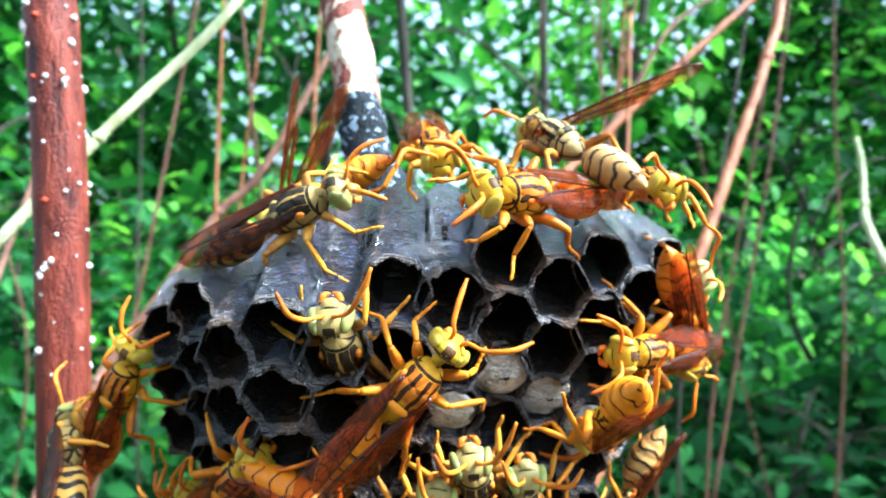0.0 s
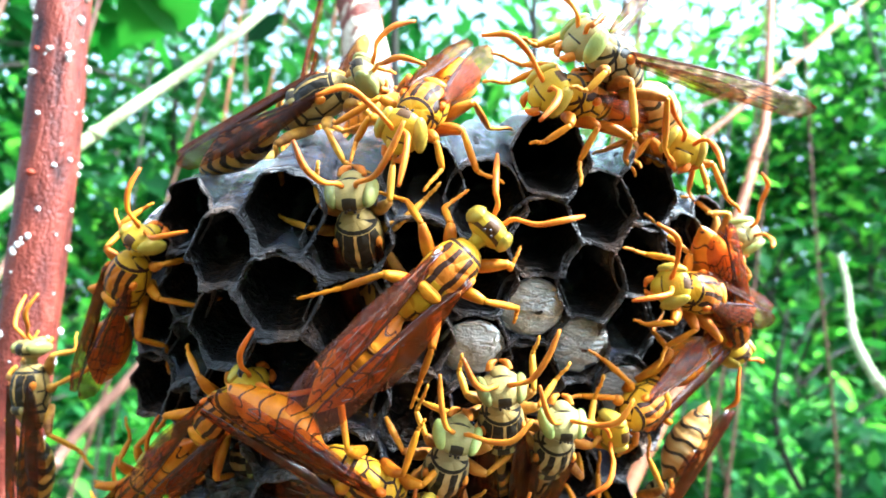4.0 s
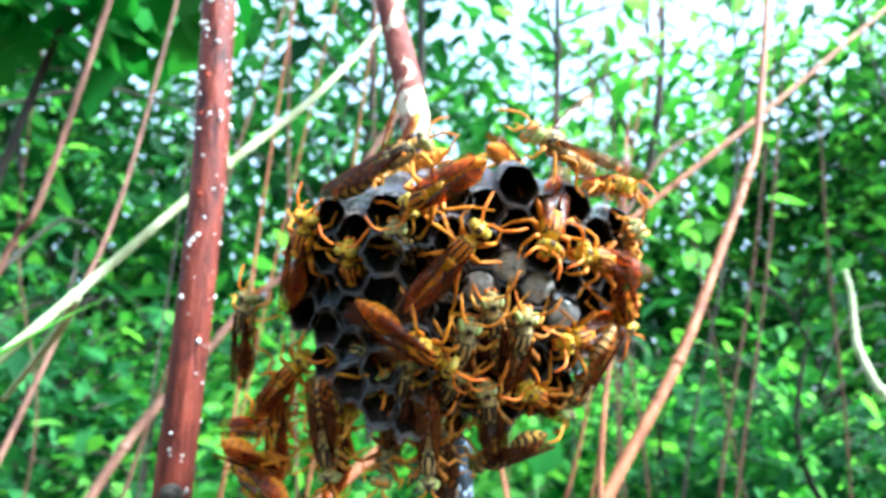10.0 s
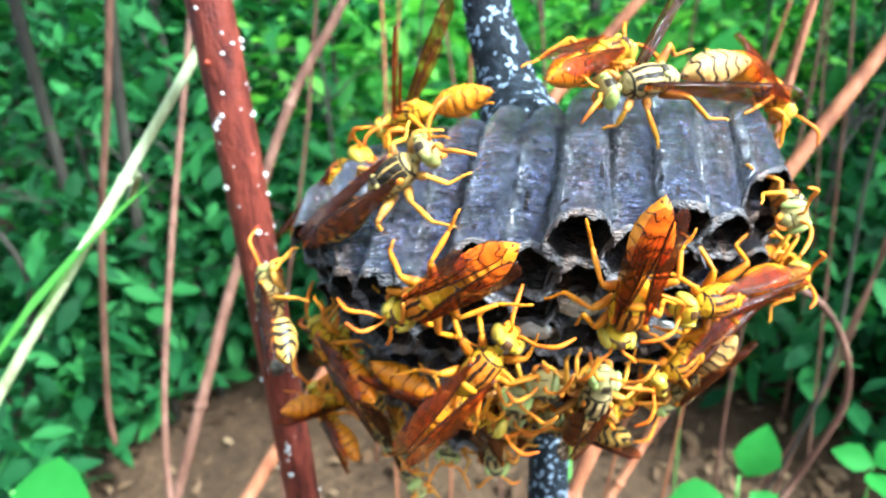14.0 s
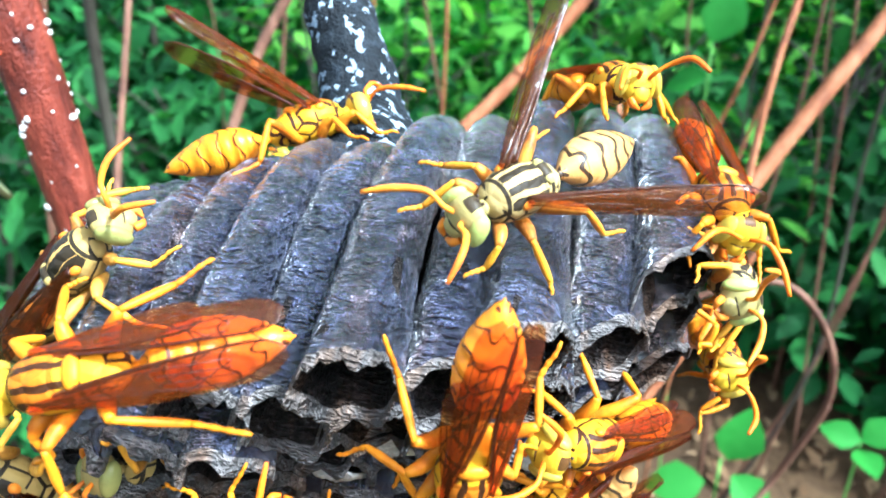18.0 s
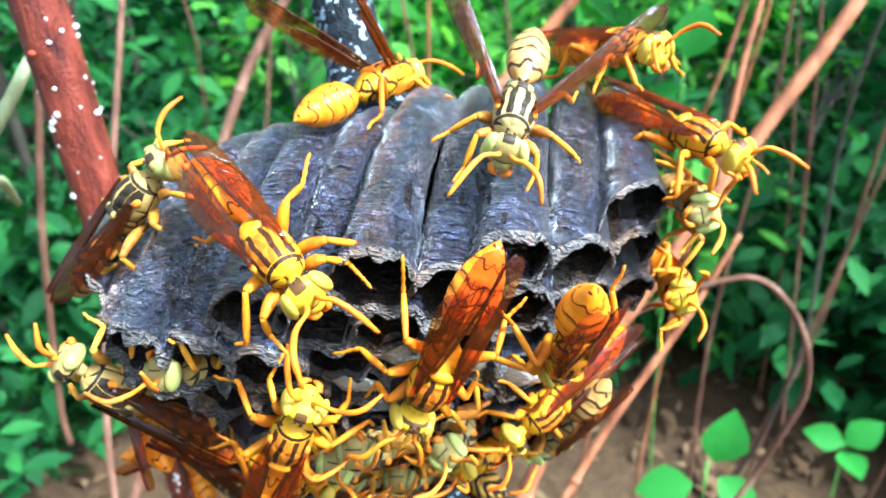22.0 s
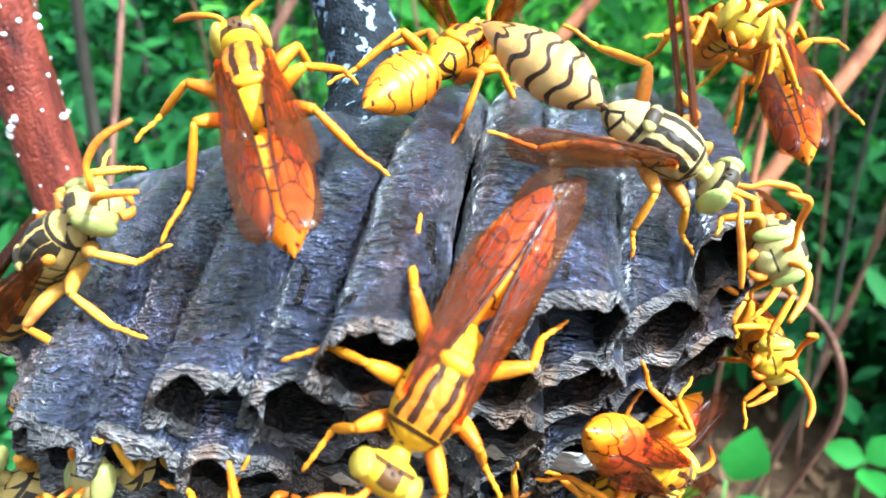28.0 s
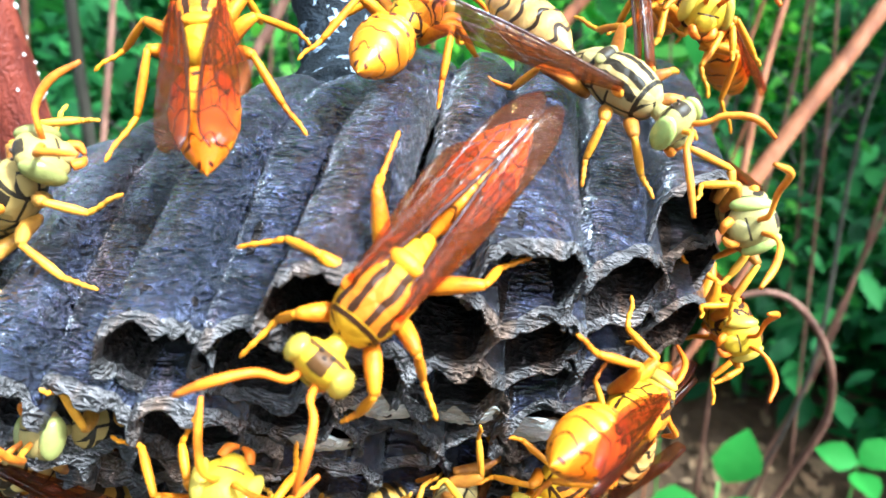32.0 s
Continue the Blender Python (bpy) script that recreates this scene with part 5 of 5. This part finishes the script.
    wasp_5 = wasp('pale', 'spread', 1, [
        (0.0, 0.01371, 0.07059, 0.90955, -21.1, -22.2, 120.2),
        (2.0, 0.01231, 0.06059, 0.90626, -48.6, -5.6, -131.9),
        (3.0, 0.01244, 0.06158, 0.90549, -47.7, -3.6, -133.2),
        (10.0, 0.01310, 0.06192, 0.90508, -57.5, -4.2, -134.4),
        (14.0, 0.01423, 0.07824, 0.91101, -40.0, 6.8, -151.0),
        (15.0, 0.01451, 0.07617, 0.91078, -41.9, 9.8, -151.1),
        (17.5, 0.01700, 0.07922, 0.90772, -39.3, -1.6, -124.8),
        (18.0, 0.01658, 0.07555, 0.90743, -35.1, 2.0, -125.4),
        (19.0, 0.01697, 0.07656, 0.90866, -36.7, 12.6, -121.2),
        (20.0, 0.01659, 0.08001, 0.90937, -28.1, 12.9, -108.2),
        (21.0, 0.01650, 0.07880, 0.90934, -21.5, 19.6, -99.1),
        (22.0, 0.01607, 0.07741, 0.90930, -17.5, 23.1, -92.9),
        (23.0, 0.01639, 0.07671, 0.90913, -16.9, 24.5, -92.0),
        (24.0, 0.01674, 0.07605, 0.90890, -12.4, 27.3, -86.0),
        (25.0, 0.01620, 0.07674, 0.90785, 3.8, 23.6, -62.7),
        (28.0, 0.01882, 0.07692, 0.90810, 41.8, 35.6, 3.2),
        (30.0, 0.01913, 0.07746, 0.90807, 41.5, 35.3, 4.1),
        (32.0, 0.01902, 0.08212, 0.90741, 21.3, 25.0, -32.1),
    ])
    sway(wasp_5, 'antenna', (8.0, 0.45, 0.45), 14, 1.0, 4)
    wasp_6 = wasp('yellow', 'folded', 2, [
        (0.0, 0.02173, 0.07348, 0.90590, -14.1, 6.6, -88.6),
        (3.0, 0.01882, 0.07185, 0.90258, -20.7, 14.3, -96.3),
        (10.0, 0.02418, 0.07905, 0.90446, -1.9, 14.4, -73.7),
        (14.0, 0.02732, 0.09572, 0.90602, 40.0, 34.1, 52.2),
        (15.0, 0.02822, 0.08509, 0.90407, -19.9, 14.9, -92.6),
        (18.0, 0.02963, 0.08948, 0.90227, -16.8, 12.4, -78.1),
        (19.0, 0.03017, 0.08871, 0.90313, -6.8, 18.9, -83.6),
        (20.0, 0.03113, 0.08913, 0.90282, -10.2, 13.3, -80.7),
        (21.0, 0.03099, 0.08805, 0.90281, -4.1, 17.7, -73.8),
        (22.0, 0.03023, 0.08770, 0.90322, 12.3, 8.4, -40.9),
        (23.0, 0.03082, 0.07980, 0.90588, 40.4, 20.3, 41.9),
        (24.0, 0.03083, 0.07860, 0.90600, 40.9, 24.5, 41.3),
        (25.0, 0.03059, 0.07950, 0.90599, 38.3, 22.5, 40.3),
        (28.0, 0.03244, 0.10165, 0.90519, -19.4, -24.5, 96.8),
        (30.0, 0.02989, 0.10058, 0.90795, -10.5, -18.7, 96.9),
        (32.0, 0.02842, 0.09662, 0.90712, -42.5, -37.9, -121.7),
    ])
    sway(wasp_6, 'antenna', (8.0, 0.45, 0.45), 15, 0.8, 5)
    sway(wasp_6, 'leg', None, 12, 0.40, 55, 20.5, 23.0)
    wasp('yellow', 'folded', 0, [
        (0.0, 0.02730, 0.07634, 0.89115, 121.7, 50.2, 59.2),
        (3.0, 0.02617, 0.07508, 0.88935, 122.3, 35.5, 57.2),
        (6.0, 0.02521, 0.07408, 0.88654, 128.0, 27.9, 60.8),
        (8.0, 0.02205, 0.07019, 0.88431, 124.7, 10.7, 60.5),
        (10.0, 0.02683, 0.07739, 0.88396, 132.0, 39.6, 67.2),
        (14.0, 0.03263, 0.09214, 0.88233, -84.1, -16.8, -87.4),
        (21.0, 0.03205, 0.09155, 0.88405, -78.1, -14.2, -83.1),
        (24.0, 0.03115, 0.08927, 0.88527, -77.9, -14.9, -86.3),
        (28.0, 0.03091, 0.08926, 0.88570, -75.0, -13.3, -83.8),
        (30.0, 0.03273, 0.09203, 0.88345, -74.5, -14.4, -84.9),
        (32.0, 0.03097, 0.09022, 0.88429, -74.1, -10.6, -82.9),
    ])
    wasp('yellow', 'folded', 1, [
        (0.0, 0.01526, 0.06094, 0.88445, 157.4, 25.3, 91.8),
        (6.0, 0.01946, 0.07558, 0.87768, -99.2, 16.0, -134.1),
        (8.0, 0.01423, 0.06404, 0.87550, 147.0, 1.3, 82.1),
        (10.0, 0.02076, 0.07689, 0.87776, -97.3, 21.3, -133.8),
    ])
    wasp('pale', 'folded', 2, [
        (14.0, 0.02922, 0.08390, 0.89526, -68.0, -6.7, -91.4),
        (21.0, 0.03234, 0.08913, 0.89524, -76.5, -12.4, -83.2),
        (24.0, 0.03185, 0.08803, 0.89490, -77.4, -15.6, -86.3),
        (28.0, 0.02942, 0.08310, 0.89782, -62.8, -15.1, -95.7),
        (30.0, 0.02978, 0.08387, 0.89740, -65.0, -15.9, -93.6),
        (32.0, 0.03012, 0.08489, 0.89635, -70.0, -13.0, -91.3),
    ])
    wasp_10 = wasp('yellow', 'folded', 0, [
        (14.0, 0.02283, 0.07092, 0.88897, -83.6, -2.2, -137.4),
        (15.0, 0.02222, 0.07118, 0.88844, -82.0, -5.3, -133.0),
        (18.0, 0.02259, 0.07173, 0.88846, -86.9, -24.2, -126.9),
        (19.0, 0.02305, 0.07468, 0.88567, -88.6, -17.7, -120.0),
        (20.0, 0.02285, 0.07372, 0.88508, -95.3, -26.2, -121.1),
        (21.0, 0.02321, 0.07052, 0.88783, 169.8, 63.9, 110.7),
        (22.0, 0.02173, 0.06549, 0.89229, 163.0, 52.8, 106.4),
        (23.0, 0.02156, 0.07019, 0.88780, 111.8, 47.5, 63.9),
        (24.0, 0.02106, 0.06971, 0.88782, 100.1, 38.2, 58.2),
        (25.0, 0.02024, 0.06737, 0.88911, 97.1, 30.0, 61.0),
        (28.0, 0.02195, 0.07199, 0.88529, 107.0, 43.9, 61.1),
        (30.0, 0.02228, 0.07057, 0.88784, 106.5, 42.8, 64.3),
        (32.0, 0.02244, 0.06743, 0.88937, 96.4, 23.7, 72.2),
    ])
    sway(wasp_10, 'antenna', (8.0, 0.45, 0.45), 15, 0.8, 9)
    wasp('dark', 'folded', 1, [
        (3.0, -0.00759, 0.06258, 0.88917, -174.0, -40.2, -98.4),
        (6.0, -0.00746, 0.06373, 0.89022, -175.3, -24.6, -97.6),
        (8.0, -0.00781, 0.06442, 0.89107, -178.9, -14.6, -97.5),
        (10.0, -0.00967, 0.06508, 0.88692, -163.2, -26.9, -109.9),
    ])
    wasp_12 = wasp('yellow', 'folded', 2, [
        (0.0, -0.00350, 0.05854, 0.88602, 103.5, -47.9, -12.1),
        (3.0, -0.00327, 0.05794, 0.88623, 100.2, -48.6, -5.5),
        (6.0, -0.00339, 0.05688, 0.88592, 95.8, -48.3, 7.3),
        (7.0, -0.00320, 0.05705, 0.88567, 95.1, -47.8, 7.2),
        (8.0, -0.00347, 0.05791, 0.88638, 107.6, -48.1, -6.6),
        (9.0, -0.00343, 0.05736, 0.88558, 98.2, -48.9, 2.6),
        (10.0, -0.00360, 0.06030, 0.88552, 123.3, -44.8, -31.5),
        (12.0, -0.00391, 0.05905, 0.88215, 100.5, -46.2, -5.6),
        (14.0, -0.00421, 0.05676, 0.88328, 78.4, -50.7, 16.4),
        (15.0, -0.00288, 0.05998, 0.88349, 121.0, -54.3, -29.7),
        (19.0, -0.00114, 0.05789, 0.88291, 100.1, -65.9, 3.0),
        (21.0, -0.00127, 0.05797, 0.88324, 102.3, -64.5, -0.5),
        (22.0, -0.00179, 0.05826, 0.88305, 104.3, -63.6, -3.9),
        (24.0, -0.00209, 0.05789, 0.88226, 96.5, -65.9, 4.2),
        (25.0, -0.00171, 0.05827, 0.88322, 106.7, -66.0, -8.6),
    ])
    sway(wasp_12, 'antenna', (8.0, 0.45, 0.45), 15, 0.8, 11)
    wasp_13 = wasp('yellow', 'folded', 0, [
        (0.0, -0.03519, 0.07691, 0.88196, 102.0, -60.4, -32.2),
        (2.0, -0.03360, 0.07623, 0.88460, 117.4, -52.7, -50.9),
        (3.0, -0.03122, 0.07375, 0.88561, 120.5, -47.6, -52.0),
        (6.0, -0.02959, 0.07198, 0.88625, 127.7, -52.4, -53.7),
        (7.0, -0.02989, 0.07212, 0.88596, 125.5, -54.1, -51.6),
        (8.0, -0.03022, 0.07311, 0.88748, 129.8, -47.7, -58.8),
        (9.0, -0.03017, 0.07305, 0.88698, 122.8, -43.5, -55.2),
        (10.0, -0.02873, 0.07252, 0.88754, 135.9, -52.6, -69.6),
        (12.0, -0.02880, 0.07877, 0.89568, 18.9, -41.0, 15.7),
        (13.0, -0.02889, 0.08118, 0.89597, 15.7, -50.2, 10.7),
        (14.0, -0.02730, 0.07931, 0.89516, -4.1, -46.7, 0.4),
        (15.0, -0.03239, 0.08063, 0.89642, -20.0, -7.9, 96.0),
        (17.2, -0.03000, 0.11800, 0.88500, -20.0, -7.9, 96.0),
    ])
    sway(wasp_13, 'antenna', (8.0, 0.45, 0.45), 15, 0.8, 12)
    wasp_14 = wasp('yellow', 'folded', 1, [
        (3.0, -0.02075, 0.06951, 0.87523, 121.5, -38.4, -44.6),
        (5.5, -0.01875, 0.06536, 0.87757, 113.0, -40.3, -26.1),
        (6.0, -0.01705, 0.06321, 0.87886, 116.8, -64.1, -30.0),
        (7.0, -0.01530, 0.06390, 0.87908, 129.1, -56.0, -44.4),
        (8.0, -0.01810, 0.06731, 0.88173, 167.8, -51.7, -88.8),
        (9.0, -0.01622, 0.06462, 0.88225, 167.2, -63.0, -87.5),
        (10.0, -0.01834, 0.06940, 0.88332, 169.4, -36.5, -101.9),
        (11.0, -0.02139, 0.07427, 0.87811, -86.2, -36.8, -113.7),
        (12.0, -0.02472, 0.07719, 0.87362, -165.0, -53.6, -125.4),
        (14.0, -0.02434, 0.06893, 0.87610, -87.7, -3.8, 132.4),
    ])
    sway(wasp_14, 'antenna', (8.0, 0.45, 0.45), 20, 0.5, 13)
    sway(wasp_14, 'leg', None, 14, 0.35, 63, 2.5, 9.2)
    wasp_15 = wasp('dark', 'folded', 2, [
        (0.0, -0.03937, 0.07477, 0.87692, -78.0, -20.0, 115.8),
        (6.0, -0.04389, 0.08652, 0.87390, 148.2, -73.1, -78.7),
        (8.0, -0.04292, 0.08546, 0.87535, 151.9, -72.0, -83.4),
        (10.0, -0.04041, 0.08579, 0.87486, 139.0, -59.1, -77.5),
        (12.0, -0.04161, 0.08667, 0.87273, 133.1, -64.1, -71.1),
        (14.0, -0.03050, 0.06557, 0.88467, -76.1, -7.5, 121.1),
        (19.0, -0.01600, 0.05892, 0.88635, -137.8, -58.4, -122.6),
        (20.0, -0.01458, 0.05972, 0.88584, -111.1, -52.0, -146.3),
        (21.0, -0.01564, 0.06036, 0.88559, -109.4, -50.0, -149.6),
        (22.0, -0.01620, 0.06051, 0.88543, -107.2, -49.0, -153.0),
        (24.0, -0.01529, 0.05872, 0.88549, -112.1, -55.2, -148.0),
        (25.0, -0.01728, 0.06186, 0.88303, -115.7, -53.1, -148.2),
    ])
    sway(wasp_15, 'antenna', (8.0, 0.45, 0.45), 15, 0.9, 14)
    wasp('yellow', 'folded', 0, [
        (8.0, -0.03234, 0.08466, 0.86602, 122.4, -39.7, -43.0),
    ])
    wasp_17 = wasp('pale', 'folded', 1, [
        (8.0, -0.01678, 0.07696, 0.87171, -138.9, 28.0, -50.5),
    ])
    sway(wasp_17, 'antenna', (8.0, 0.45, 0.45), 15, 0.9, 16)
    wasp('pale', 'folded', 2, [
        (8.0, -0.00092, 0.06901, 0.87181, 167.5, -42.8, -77.5),
    ])
    wasp('pale', 'folded', 0, [
        (8.0, 0.00827, 0.07149, 0.87382, -177.3, -35.2, -86.4),
        (14.0, 0.00847, 0.06736, 0.87361, 161.5, -66.5, -58.4),
        (22.0, 0.01064, 0.07373, 0.87492, -127.3, -19.0, -91.5),
    ])
    wasp('dark', 'folded', 1, [
        (8.0, 0.00396, 0.06791, 0.87610, -169.0, -37.9, -96.8),
    ])
    wasp('yellow', 'folded', 2, [
        (10.0, -0.03973, 0.09911, 0.85724, 111.3, -6.9, -37.8),
    ])
    wasp('yellow', 'folded', 0, [
        (10.0, -0.03370, 0.09151, 0.85745, 171.9, -84.6, -100.1),
    ])
    wasp('yellow', 'folded', 1, [
        (10.0, -0.02094, 0.08258, 0.85620, 158.0, -65.5, -76.1),
    ])
    wasp('dark', 'folded', 2, [
        (10.0, -0.00319, 0.08104, 0.85659, -171.5, -48.2, -105.9),
    ])
    wasp('yellow', 'folded', 0, [
        (10.0, 0.01378, 0.08051, 0.86593, -131.0, -12.4, -120.8),
    ])
    wasp('dark', 'folded', 1, [
        (10.0, 0.00467, 0.07747, 0.86256, -163.6, -39.5, -102.0),
    ])
    wasp('dark', 'folded', 2, [
        (10.0, -0.01011, 0.07339, 0.86532, 165.3, -50.3, -81.3),
    ])
    wasp('dark', 'folded', 0, [
        (10.0, -0.02582, 0.08711, 0.86027, -90.2, -43.8, -89.3),
    ])
    wasp('pale', 'folded', 1, [
        (14.0, -0.01549, 0.07268, 0.87259, -101.0, 2.3, 132.3),
    ])
    wasp('dark', 'folded', 2, [
        (14.0, 0.00031, 0.08018, 0.86521, 88.3, -64.8, -22.7),
    ])
    wasp('pale', 'folded', 0, [
        (14.0, -0.02239, 0.08598, 0.84322, 104.0, 5.0, -56.5),
    ])
    wasp('dark', 'folded', 1, [
        (14.0, -0.02251, 0.07735, 0.85778, 174.0, 67.4, 73.3),
    ])
    wasp('yellow', 'folded', 2, [
        (14.0, -0.03601, 0.08685, 0.84901, -92.7, -11.7, 133.0),
    ])
    wasp('dark', 'folded', 0, [
        (8.0, -0.02023, 0.08099, 0.86617, -91.1, 5.7, -45.7),
    ])
    wasp('dark', 'folded', 1, [
        (8.0, -0.00314, 0.07492, 0.86559, 156.2, -33.0, -71.1),
    ])
    wasp('yellow', 'folded', 2, [
        (14.0, -0.03588, 0.08785, 0.85220, 158.7, 16.7, 63.2),
    ])
    wasp('pale', 'folded', 0, [
        (14.0, -0.00536, 0.07618, 0.85768, 168.9, 66.7, 81.2),
    ])
    wasp('yellow', 'folded', 1, [
        (0.0, 0.00800, 0.11200, 0.89000, 23.8, 1.9, 67.4),
        (14.0, 0.00645, 0.08136, 0.91229, 23.8, 1.9, 67.4),
        (18.0, 0.01915, 0.09455, 0.90841, -9.5, -17.0, -60.6),
        (20.0, 0.01208, 0.08100, 0.91281, 29.7, -1.6, 76.7),
        (21.0, 0.02070, 0.09422, 0.91133, -5.0, -2.1, -59.9),
        (22.0, 0.02333, 0.09363, 0.90986, 3.6, -7.3, -52.1),
        (23.0, 0.02731, 0.09460, 0.90794, -10.5, -7.1, -67.6),
        (24.0, 0.03076, 0.09458, 0.90621, 23.6, -0.3, -66.1),
        (25.0, 0.02869, 0.09397, 0.90731, -0.4, -3.7, -56.2),
        (28.0, 0.02614, 0.09483, 0.90985, -19.0, -17.9, -85.1),
        (32.0, 0.02538, 0.09502, 0.90902, -13.1, -7.9, -79.6),
    ])
    wasp('pale', 'folded', 2, [
        (0.0, -0.01228, 0.08325, 0.85697, 159.5, 61.6, -101.4),
    ])
    wasp('dark', 'folded', 0, [
        (0.0, 0.00796, 0.08487, 0.85602, -164.7, 20.9, 131.5),
    ])
    wasp('yellow', 'folded', 1, [
        (0.0, -0.00859, 0.06490, 0.87397, 144.5, 29.0, 10.7),
    ])
    wasp('pale', 'folded', 2, [
        (0.0, 0.02145, 0.08049, 0.86995, 178.3, 58.4, 145.3),
    ])


motions()
